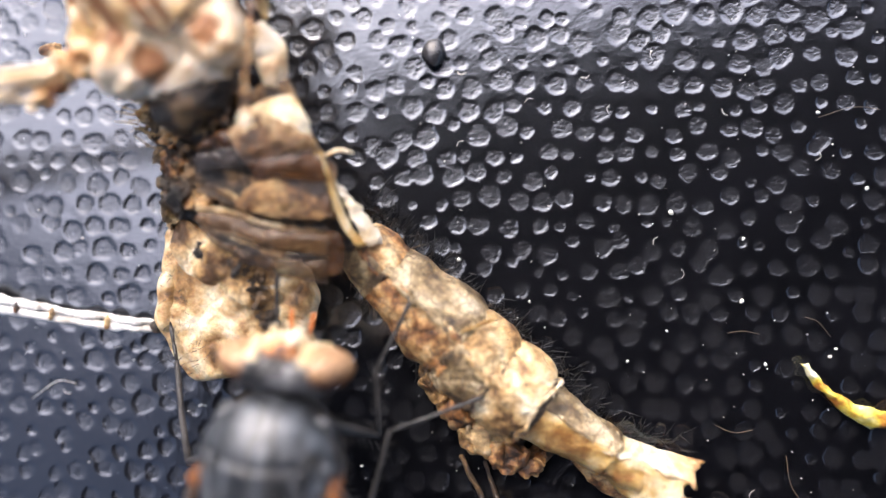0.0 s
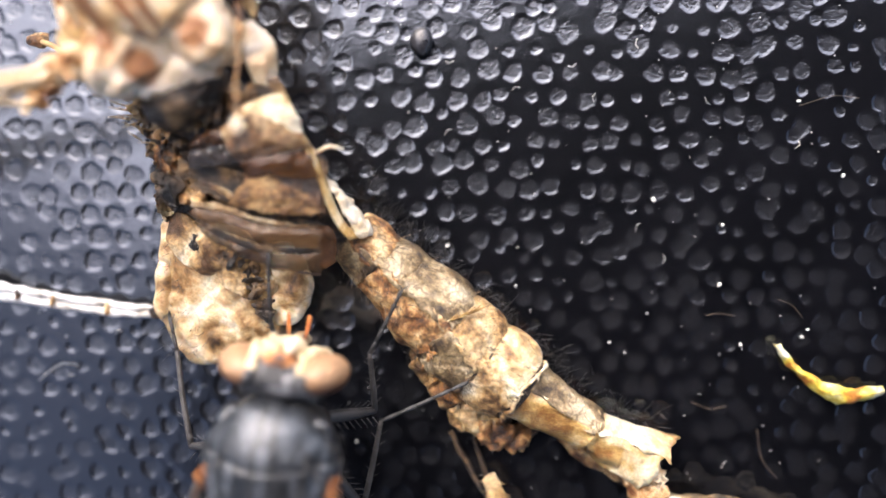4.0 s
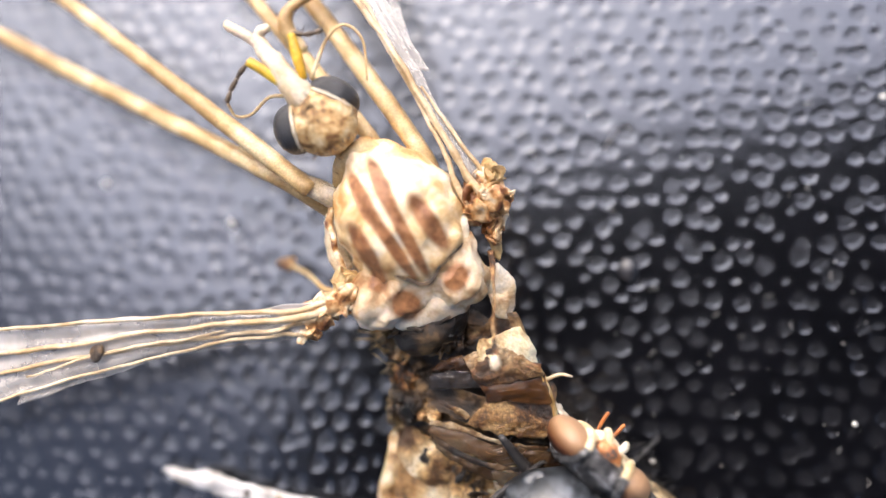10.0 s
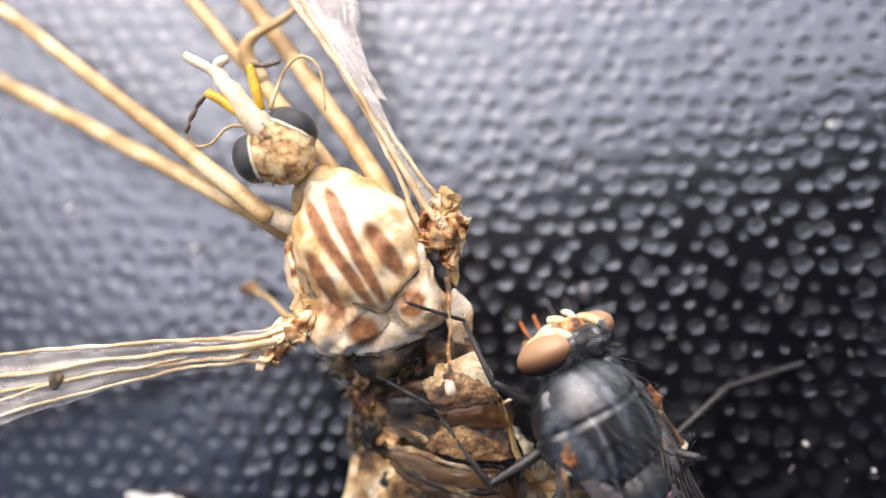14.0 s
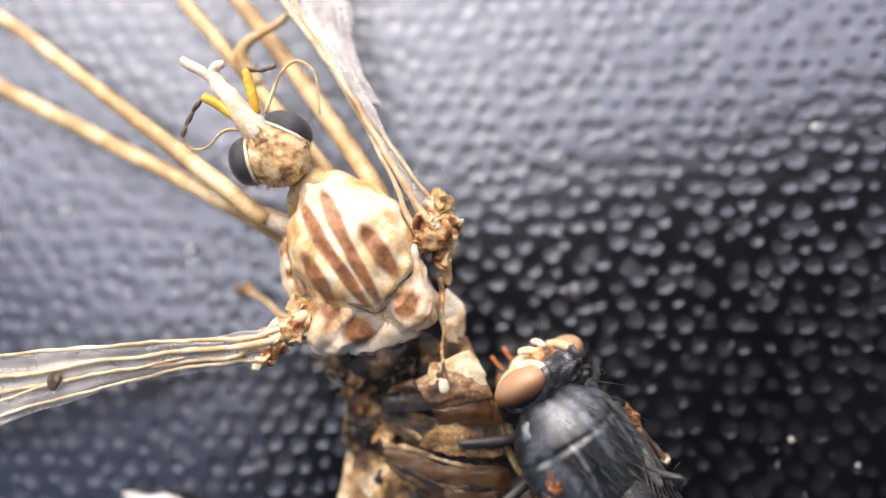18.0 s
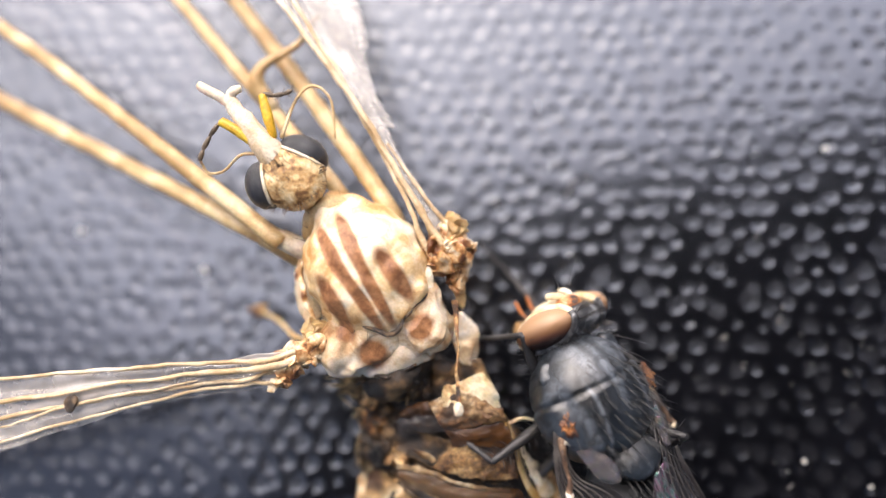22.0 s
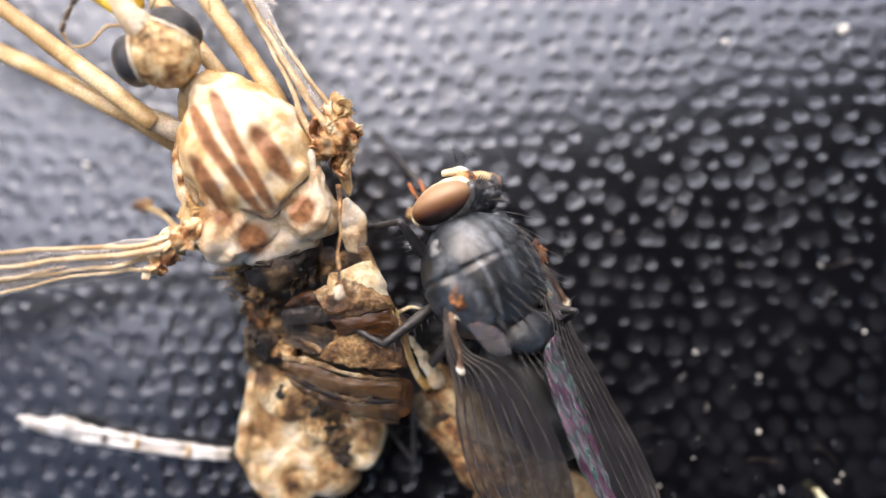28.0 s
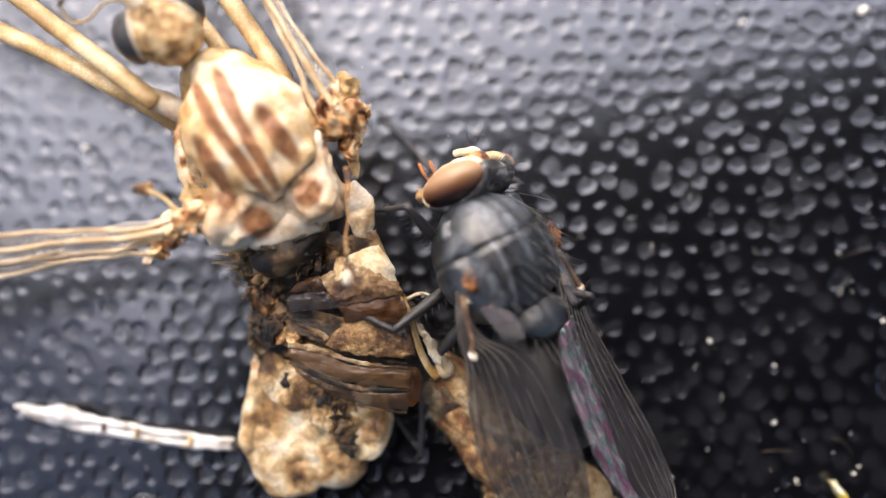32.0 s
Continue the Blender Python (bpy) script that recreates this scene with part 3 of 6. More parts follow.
def ragged(s, c, r, count, seed, size=0.2):
    """A torn knot: crumpled chips and curled shreds about a centre."""
    rnd = random.Random(seed)
    for i in range(count):
        d = Vector((rnd.gauss(0, 1), rnd.gauss(0, 1), abs(rnd.gauss(0, 1)))).normalized()
        o = Vector(c) + Vector((d.x * r[0], d.y * r[1], d.z * r[2])) * rnd.uniform(0.5, 1.0)
        z = size * rnd.uniform(0.5, 1.3)
        if i % 4:
            m3 = Matrix.Rotation(rnd.uniform(0, 6.3), 3, "Z") @ Matrix.Rotation(rnd.uniform(-1.2, 1.2), 3, "X")
            blob(s, o, (z * 1.2, z * 0.7, z * 0.25), m3, 3, z * 0.35, 3.0 / z * 0.3, seed + i, sharp=True)
        else:
            e = o + Vector((d.x + rnd.gauss(0, 0.5), d.y + rnd.gauss(0, 0.5), d.z * 0.6)).normalized() * z * 1.4
            e.z = max(e.z, 0.05)
            tube(s, [(*o, z * 0.28), (*(o.lerp(e, 0.5) + Vector((0, 0, z * 0.3))), z * 0.22), (*e, z * 0.14)], 8, 6, 0.5, z * 0.1, 3, seed + i)
    return s


# ---- the moulded black sheet ----
def make_ground():
    rng = np.random.default_rng(5)
    x0, x1, y0, y1, st = -16.6, 13.2, -11.9, 12.4, 0.027
    xs, ys = np.arange(x0, x1 + st, st), np.arange(y0, y1 + st, st)
    X, Y = np.meshgrid(xs, ys)
    H, PIT = np.zeros_like(X), np.zeros_like(X)
    gap = 0.59
    row = 0
    y = y0 + 0.5
    while y < y1 - 0.5:
        x = x0 + 0.5 + (gap / 2 if row % 2 else 0)
        while x < x1 - 0.5:
            cx, cy = x + rng.normal(0, 0.085), y + rng.normal(0, 0.085)
            r = rng.choice([0.13, 0.18, 0.21, 0.23, 0.24]) * rng.uniform(0.92, 1.1)
            depth = rng.uniform(0.016, 0.027)
            ex, ang, lob = rng.uniform(0.85, 1.2), rng.uniform(0, 3.1), rng.uniform(0, 6.3)
            i0, i1 = int((cx - 0.5 - x0) / st), int((cx + 0.5 - x0) / st) + 1
            j0, j1 = int((cy - 0.5 - y0) / st), int((cy + 0.5 - y0) / st) + 1
            sx, sy = X[j0:j1, i0:i1] - cx, Y[j0:j1, i0:i1] - cy
            u, w = sx * np.cos(ang) + sy * np.sin(ang), (sy * np.cos(ang) - sx * np.sin(ang)) * ex
            th = np.arctan2(w, u)
            d = np.sqrt(u * u + w * w) / (r * (1 + 0.05 * np.sin(3 * th + lob) + 0.03 * np.sin(5 * th + 2 * lob)))
            mask = 1 / (1 + np.exp((d - 0.95) * 14))
            wall = 1 / (1 + np.exp((d - 0.94) * 15.5)) * (0.84 + 0.16 * np.clip(1 - d * d, 0, 1))
            rim = 0.08 * np.exp(-((d - 1.25) / 0.2) ** 2)
            PIT[j0:j1, i0:i1] = np.maximum(PIT[j0:j1, i0:i1], mask)
            H[j0:j1, i0:i1] = np.minimum(H[j0:j1, i0:i1], -depth * wall) + depth * rim * 0.6
            x += gap
        y += gap * 0.87
        row += 1
    H += 0.0016 * np.sin(X * 5.1 + np.sin(Y * 3.7) * 2) * np.sin(Y * 4.3 + np.sin(X * 2.9) * 2)
    H += rng.normal(0, 0.0004, H.shape) + rng.normal(0, 0.0010, H.shape) * PIT
    edge = np.minimum.reduce([X - x0, x1 - X, Y - y0, y1 - Y])
    H *= np.clip(edge / 1.0, 0, 1)
    ny, nx = X.shape
    vs = np.stack([X, Y, H], -1).reshape(-1, 3)
    idx = np.arange(nx * ny).reshape(ny, nx)
    fs = np.stack([idx[:-1, :-1], idx[:-1, 1:], idx[1:, 1:], idx[1:, :-1]], -1).reshape(-1, 4)
    # the plain sheet goes on all round
    far = 60000.0
    ring = [(-far, -far), (far, -far), (far, far), (-far, far)]
    base = len(vs)
    vs = np.vstack([vs, [(a, b, 0.0) for a, b in ring]])
    corner = [idx[0, 0], idx[0, -1], idx[-1, -1], idx[-1, 0]]
    sides = [idx[0, :], idx[:, -1], idx[-1, ::-1], idx[::-1, 0]]
    polys = [tuple(int(i) for i in reversed(sd)) + (base + k, base + (k + 1) % 4) for k, sd in enumerate(sides)]
    me = bpy.data.meshes.new("ground")
    loops = np.concatenate([fs.ravel(), np.array([i for p in polys for i in p])])
    starts = np.concatenate([np.arange(len(fs)) * 4, len(fs) * 4 + np.cumsum([0] + [len(p) for p in polys[:-1]])])
    me.vertices.add(len(vs))
    me.vertices.foreach_set("co", (vs * MM).astype(np.float32).ravel())
    me.loops.add(len(loops))
    me.loops.foreach_set("vertex_index", loops.astype(np.int32))
    me.polygons.add(len(starts))
    me.polygons.foreach_set("loop_start", starts.astype(np.int32))
    me.update(calc_edges=True)
    me.validate()
    me.polygons.foreach_set("use_smooth", [True] * len(me.polygons))
    pit = me.attributes.new("pit", "FLOAT", "POINT")
    pit.data.foreach_set("value", np.concatenate([PIT.ravel(), np.zeros(4)]).astype(np.float32))
    me.materials.append(M["plastic"])
    tagged(new("ground", me), "glossy black moulded plastic sheet with pitted leather-like grain", "plastic sheet", kind="structure")


make_ground()


# an added, unseen board, edge towards the sky; stands in for the phone's dark reflection
def board(corners, z0, z1):
    n = len(corners)
    s = Shape()
    s.add([(x, y, z0) for x, y in corners] + [(x, y, z1) for x, y in corners],
          [tuple(range(n))[::-1], tuple(range(n, 2 * n))] + [(k, (k + 1) % n, n + (k + 1) % n, n + k) for k in range(n)])
    return s


sky_block = part("ceiling", board([(-21.5, -70), (60, -70), (60, 28), (49, 25.5), (22, 19), (-8.6, 12), (-21.5, -2)], 45, 47), M["block_dark"], smooth=False)
tagged(sky_block, "added unseen dark board that hides part of the sky", "ceiling", kind="structure")


# ---- the dead crane fly ----
crane = empty("crane_fly", CF)
tagged(crane, "dead dried crane fly with brown-striped cream thorax and shrivelled abdomen", "insect")


def cpart(name, shape, material, parent=None, label="", **kw):
    return part(name, shape, M[material], parent or crane, label, origin=CF, **kw)


AX = turn_z(27)


def saddle(p):
    """Flatter beneath, fuller in front."""
    q = p.copy()
    q.x *= 1.0 - 0.40 * max(p.y, 0) ** 1.4 + 0.02 * max(-p.y, 0)
    q.x = math.copysign(abs(q.x) ** 0.86, q.x)
    q.z = math.copysign(abs(q.z) ** 0.8, q.z) * (1 - 0.10 * (p.y - 0.2) ** 2)
    if -0.30 < p.y < -0.05 and p.x < -0.5:
        q.x *= 0.95
    if q.z < 0:
        q.z *= 0.9
    return q


def slab(p):
    """A flat-topped, square-shouldered plate."""
    return Vector([math.copysign(abs(c) ** e, c) for c, e in zip(p, (0.8, 0.8, 0.62))])


s = Shape()
blob(s, (-3.49, 2.64, 3.00), (1.36, 1.80, 1.40), AX, 5, 0.10, 1.5, 3, saddle, sharp=True)
thorax = cpart("thorax", s, "thorax", label="cream dorsal plate with brown stripes")
s = Shape()
blob(s, (-3.52, 1.02, 2.86), (1.06, 0.74, 0.80), turn_z(24), 5, 0.13, 1.7, 5, slab, sharp=True)
cpart("scutum_lobe", s, "lobe", label="white marbled lobe with a brown spot")
s = Shape()
blob(s, (-2.30, 1.50, 2.86), (0.68, 0.88, 0.78), turn_z(25), 5, 0.13, 1.7, 6, slab, sharp=True)
cpart("scutum_lobe", s, "lobe", label="white marbled lobe with a brown spot")
s = Shape()
blob(s, (-2.75, 0.72, 2.72), (0.95, 0.55, 0.62), turn_z(27), 5, 0.08, 1.5, 7, sharp=True)
cpart("scutellum", s, "lobe")
s = Shape()
blob(s, (-2.75, 0.22, 2.35), (0.95, 0.55, 0.75), turn_z(27), 4, 0.14, 1.6, 8)
ragged(s, (-2.75, 0.10, 2.5), (0.9, 0.35, 0.55), 24, 4, 0.16)
cpart("rear_plate", s, "rot", label="brown crumpled plate behind the thorax")
s = Shape()
blob(s, (-3.45, 2.35, 2.35), (1.42, 1.75, 1.15), AX, 5, 0.09, 1.2, 9, sharp=True)
cpart("side_plates", s, "lobe", label="cream folded flank plates")
for rows, mt, lb in (([(-4.92, 3.20, 3.1, 0.07), (-5.00, 2.55, 3.15, 0.08), (-4.84, 1.95, 3.2, 0.07), (-4.62, 1.40, 3.1, 0.09)], "brown", "thin brown seam"),
                     ([(-4.98, 2.70, 2.9, 0.20), (-4.92, 2.05, 2.85, 0.24), (-4.70, 1.45, 2.9, 0.22)], "cream", "whitish flank ridge"),
                     ([(-2.45, 3.10, 3.25, 0.08), (-2.16, 2.70, 3.3, 0.12), (-2.02, 2.15, 3.3, 0.16), (-1.86, 1.60, 3.1, 0.15)], "cream", "whitish flank ridge"),
                     ([(-3.75, 1.42, 3.72, 0.04), (-3.2, 1.22, 3.84, 0.04), (-2.72, 1.10, 3.78, 0.06), (-2.45, 1.45, 3.76, 0.04), (-2.05, 2.0, 3.58, 0.03)], "rot", "brown seam between the plates"),
                     ([(-3.55, 3.98, 3.75, 0.06), (-3.10, 3.62, 3.72, 0.09), (-2.72, 3.20, 3.6, 0.08)], "brown", "brown fold behind the collar"),
                     ([(-3.45, 0.30, 3.0, 0.05), (-2.9, 0.18, 3.1, 0.06), (-2.3, 0.45, 3.1, 0.05)], "rot", "dark rear seam")):
    s = Shape()
    tube(s, rows, 40, 9, 0.6, 0.05, 2.6, len(lb), sharp=True)
    cpart("ridge", s, mt, label=lb)
s = Shape()
tube(s, [(-4.88, 3.00, 2.8, 0.10), (-4.74, 3.50, 3.35, 0.16), (-4.42, 3.86, 3.68, 0.24), (-3.95, 3.92, 3.76, 0.22), (-3.42, 3.64, 3.60, 0.15), (-2.95, 3.25, 3.2, 0.10)], 26, 10, 0.8, 0.04, 2, 4)
cpart("collar", s, "tan", label="tan rolled collar edge")
s = Shape()
tube(s, [(-4.20, 3.60, 3.25, 0.42), (-4.55, 3.98, 3.62, 0.24), (-4.80, 4.22, 3.9, 0.26)], 10, 12, 0.9, 0.05, 2, 2)
cpart("neck", s, "head")

# head with eyes, snout, palps and feelers
HD = turn_z(42)
s = Shape()
blob(s, (-4.94, 4.52, 4.02), (0.82, 0.78, 0.60), HD, 5, 0.05, 2, 11, lambda p: Vector((p.x * (1 + 0.22 * p.y), p.y, p.z)))
head = cpart("head", s, "head", label="tan head capsule with short dark hairs")
s = Shape()
blob(s, (-5.58, 4.36, 4.0), (0.42, 0.54, 0.56), turn_z(12), 4, 0.0)
cpart("eye", s, "eye_black", head, "black matt compound eye")
s = Shape()
blob(s, (-4.74, 5.04, 3.98), (0.58, 0.42, 0.54), turn_z(-24), 4, 0.0)
cpart("eye", s, "eye_black", head, "black matt compound eye")
for ec, er, turn, across in (((-5.58, 4.36, 4.0), (0.125, 0.53, 0.55), 12, False), ((-4.74, 5.04, 3.98), (0.575, -0.08, 0.535), -24, True)):
    s = Shape()
    rows = []
    for k in range(12):
        an = radians(8 + 164 * k / 11)
        q = turn_z(turn) @ Vector((er[0] * math.cos(an), er[1], er[2] * math.sin(an)) if across else (er[0], er[1] * math.cos(an), er[2] * math.sin(an))) + Vector(ec)
        rows.append((*q, 0.038))
    tube(s, rows, 30, 8, 1.0, 0.01, 4, 3)
    cpart("eye_rim", s, "cream", head, "pale rim beside the eye")
s = Shape()
tube(s, [(-5.15, 4.75, 4.15, 0.34), (-5.45, 5.08, 4.35, 0.30), (-5.85, 5.60, 4.45, 0.22), (-6.15, 5.98, 4.5, 0.17), (-6.32, 6.22, 4.5, 0.12)], 20, 12, 0.85, 0.05, 3, 5)
cpart("snout", s, "cream", head, "pale cream snout")
s = Shape()
tube(s, [(-6.22, 6.02, 4.5, 0.10), (-6.55, 6.28, 4.55, 0.11), (-6.98, 6.50, 4.55, 0.10)], 10, 8, 0.8, 0.03, 3, 2)
tube(s, [(-6.28, 6.12, 4.5, 0.10), (-6.20, 6.34, 4.55, 0.12), (-6.05, 6.42, 4.5, 0.08)], 8, 8, 0.8, 0.03, 3, 3)
cpart("snout_tip", s, "cream", head, "pale blunt mouthpart lobes")
s = Shape()
tube(s, [(-5.62, 5.14, 4.42, 0.09), (-6.05, 5.45, 4.5, 0.11), (-6.42, 5.66, 4.58, 0.10)], 12, 8, 0.9, 0.02, 3, 2)
cpart("palp", s, "yellow", head, "yellow palp with a dark jointed tip")
for a, b in (((-6.46, 5.64, 4.56), (-6.68, 5.36, 4.52)), ((-6.68, 5.34, 4.52), (-6.84, 5.08, 4.46)), ((-6.85, 5.06, 4.46), (-6.93, 4.84, 4.40))):
    s = Shape()
    a, b = Vector(a), Vector(b)
    tube(s, [(*a, 0.035), (*a.lerp(b, 0.5), 0.06), (*b, 0.04)], 7, 8)
    for k in range(2):
        bristle(s, a.lerp(b, 0.4 + 0.4 * k), (-0.4 + 0.5 * k, -0.5, 0.2), 0.2, 0.012)
    cpart("palp_joint", s, "fibre", head, "dark palp joint with fine hairs")
s = Shape()
tube(s, [(-5.28, 5.32, 4.42, 0.09), (-5.40, 5.80, 4.55, 0.11), (-5.52, 6.22, 4.6, 0.09)], 12, 8, 0.9, 0.02, 3, 2)
cpart("palp", s, "yellow", head, "yellow palp with a dark jointed tip")
for a, b in (((-5.50, 6.26, 4.6), (-5.28, 6.22, 4.56)), ((-5.27, 6.22, 4.56), (-5.06, 6.27, 4.5)), ((-5.05, 6.27, 4.5), (-4.90, 6.36, 4.46))):
    s = Shape()
    a, b = Vector(a), Vector(b)
    tube(s, [(*a, 0.035), (*a.lerp(b, 0.5), 0.06), (*b, 0.04)], 7, 8)
    for k in range(2):
        bristle(s, a.lerp(b, 0.4 + 0.4 * k), (0.3, 0.5 if k else -0.6, 0.2), 0.2, 0.012)
    cpart("palp_joint", s, "fibre", head, "dark palp joint with fine hairs")
s = Shape()
tube(s, [(-5.55, 5.0, 4.3, 0.05), (-6.05, 4.98, 4.3, 0.035), (-6.45, 4.66, 4.2, 0.03), (-6.80, 4.62, 4.2, 0.03), (-6.95, 4.86, 4.3, 0.025)], 24, 7)
cpart("feeler", s, "tan", head, "thin pale curled feeler")
s = Shape()
tube(s, [(-5.15, 5.35, 4.3, 0.05), (-4.85, 6.2, 4.3, 0.035), (-4.50, 6.55, 4.2, 0.035), (-4.12, 6.25, 4.1, 0.03), (-4.02, 5.4, 4.0, 0.025)], 24, 7)
cpart("feeler", s, "tan", head, "thin pale curled feeler")
s = Shape()
rng = random.Random(3)
for k in range(340):
    a, r = rng.uniform(0, 6.28), rng.uniform(0.1, 0.95)
    p = HD @ Vector((0.74 * r * math.cos(a) * (1 + 0.22 * r * math.sin(a)), 0.74 * r * math.sin(a), 0.58 * math.sqrt(1 - r * r))) + Vector((-5.0, 4.54, 4.02))
    bristle(s, p, (-0.6 + 0.3 * rng.random(), 0.5, 0.5), 0.11, 0.006)
for k in range(70):
    a = rng.uniform(3.4, 6.0)
    p = HD @ Vector((0.72 * math.cos(a), 0.72 * math.sin(a), rng.uniform(0.0, 0.35))) + Vector((-5.0, 4.54, 4.02))
    bristle(s, p, (math.cos(a + 0.73), math.sin(a + 0.73), 0.7), rng.uniform(0.15, 0.32), 0.008)
for k in range(26):
    a = k / 26 * 6.28
    p = AX @ Vector((1.0 * math.cos(a), 1.5 * math.sin(a), 0.6)) + Vector((-3.6, 2.6, 3.1))
    if a < 2.2 or a > 5.5 or rng.random() < 0.4:
        bristle(s, p, (math.cos(a + 0.47), math.sin(a + 0.47), 0.6), 0.32, 0.008)
cpart("hairs", s, "fibre", label="fine dark hairs")


def limb(name, rows, material, label, n=26, sides=9, flat=0.9, amp=0.02):
    s = Shape()
    tube(s, rows, n, sides, flat, amp, 1.5, len(name))
    return cpart(name, s, material, label=label)


limb("leg", [(-4.75, 2.95, 2.8, 0.24), (-5.10, 3.12, 3.3, 0.25), (-5.64, 3.37, 3.4, 0.20)], "cream", "short pale hip joint")
limb("leg", [(-5.52, 3.28, 3.40, 0.18), (-5.75, 3.46, 3.42, 0.22), (-9.97, 6.60, 2.6, 0.18), (-13.6, 9.2, 2.0, 0.16), (-22, 14.6, 0.3, 0.10)], "tan", "long straight tan leg", 40)
limb("leg", [(-5.10, 2.85, 2.7, 0.22), (-6.39, 3.62, 2.9, 0.22), (-10.23, 5.56, 2.0, 0.20), (-14.04, 7.5, 1.2, 0.19), (-20, 10.7, 0.2, 0.11)], "tan", "long straight tan leg", 40)
limb("leg", [(-2.75, 3.30, 2.5, 0.22), (-3.0, 4.05, 3.0, 0.22), (-4.90, 6.72, 2.4, 0.22), (-7.08, 9.55, 1.8, 0.20), (-12, 16, 0.3, 0.12)], "tan", "long straight tan leg", 40)
limb("leg", [(-3.7, 3.6, 2.2, 0.20), (-4.3, 4.6, 2.9, 0.18), (-5.59, 6.11, 2.6, 0.18), (-8.60, 9.61, 1.8, 0.16), (-13.5, 15.2, 0.2, 0.10)], "tan", "long straight tan leg", 40)
limb("leg", [(-5.9, 6.6, 2.6, 0.16), (-6.25, 7.1, 2.8, 0.20), (-6.1, 7.55, 2.9, 0.13), (-5.3, 8.1, 2.8, 0.09), (-4.9, 9.0, 2.4, 0.07)], "tan", "bent tan leg end", 26)


# wings: bundles of folded veins and membrane
def wing_bundle(lines, films, label):
    w = None
    for k, rows in enumerate(films):
        s = Shape()
        sheet(s, rows, 60, 30, 0.012, 0.0, 0.05, 1.2, 3 + k, 0.018, 4)
        if w is None:
            w = cpart("wing", s, "wing_film", label=label)
        else:
            cpart("wing_fold", s, "wing_film", w, "thin pale folded membrane")
    for k, rows in enumerate(lines):
        s = Shape()
        tube(s, [(x, y, z, r * 0.55) for x, y, z, r in rows], 60, 7, 0.7, 0.05, 1.6, k + 2)
        cpart("vein", s, "wing_veins", w)
    return w


wl = wing_bundle(
    [[(-4.75, 0.78, 3.5, 0.13), (-5.6, 0.52, 3.7, 0.11), (-7.56, 0.42, 3.95, 0.09), (-11.3, 0.10, 4.1, 0.08), (-17, -0.4, 3.4, 0.06)],
     [(-4.80, 0.62, 3.5, 0.16), (-5.5, 0.36, 3.7, 0.14), (-7.5, 0.16, 3.9, 0.10), (-11.3, -0.38, 4.0, 0.10), (-17, -1.3, 3.3, 0.06)],
     [(-5.0, 0.40, 3.5, 0.12), (-5.7, 0.18, 3.6, 0.10), (-7.5, -0.08, 3.75, 0.07), (-11.3, -0.75, 3.9, 0.08), (-17, -2.0, 3.2, 0.05)],
     [(-5.3, 0.02, 3.45, 0.10), (-6.2, -0.02, 3.6, 0.07), (-7.6, -0.27, 3.7, 0.06), (-11.4, -1.28, 3.8, 0.07), (-17, -3.2, 3.1, 0.05)],
     [(-7.0, 0.1, 3.8, 0.03), (-8.4, -0.2, 3.9, 0.07), (-9.76, -0.45, 3.95, 0.06), (-11.4, -0.95, 3.9, 0.04)]],
    [[(-5.0, 0.75, 3.45, -5.2, 0.1, 3.45), (-7.5, 0.42, 3.85, -7.6, -0.25, 3.65), (-11.3, 0.1, 4.0, -11.4, -1.25, 3.75), (-17, -0.4, 3.3, -17, -3.2, 3.0)],
     [(-5.6, 0.3, 3.4, -5.7, -0.1, 3.35), (-8.2, -0.1, 3.6, -8.3, -0.5, 3.5), (-11.6, -0.7, 3.7, -11.8, -1.6, 3.6)]],
    "folded cream wing with brown veins and a dark spot")
s = Shape()
blob(s, (-9.76, -0.42, 4.0), (0.16, 0.20, 0.06), turn_z(-20), 3, 0.04, 4, 2)
cpart("wing_spot", s, "rot", wl, "small dark wing mark")
s = Shape()
blob(s, (-4.74, 0.72, 3.33), (0.54, 0.26, 0.30), turn_z(25), 5, 0.20, 3.0, 3, sharp=True)
blob(s, (-5.12, 0.38, 3.42), (0.36, 0.24, 0.20), turn_z(20), 5, 0.18, 3.4, 5, sharp=True)
blob(s, (-5.32, 0.02, 3.4), (0.24, 0.18, 0.13), turn_z(40), 4, 0.14, 4, 6, sharp=True)
ragged(s, (-4.95, 0.50, 3.38), (0.50, 0.34, 0.26), 12, 11, 0.12)
cpart("wing_joint", s, "brown", wl, "red-brown knotted wing joint")
s = Shape()
blob(s, (-4.55, 0.98, 3.2), (0.30, 0.50, 0.34), turn_z(10), 5, 0.14, 2.4, 8, sharp=True)
cpart("wing_root", s, "tan", wl)

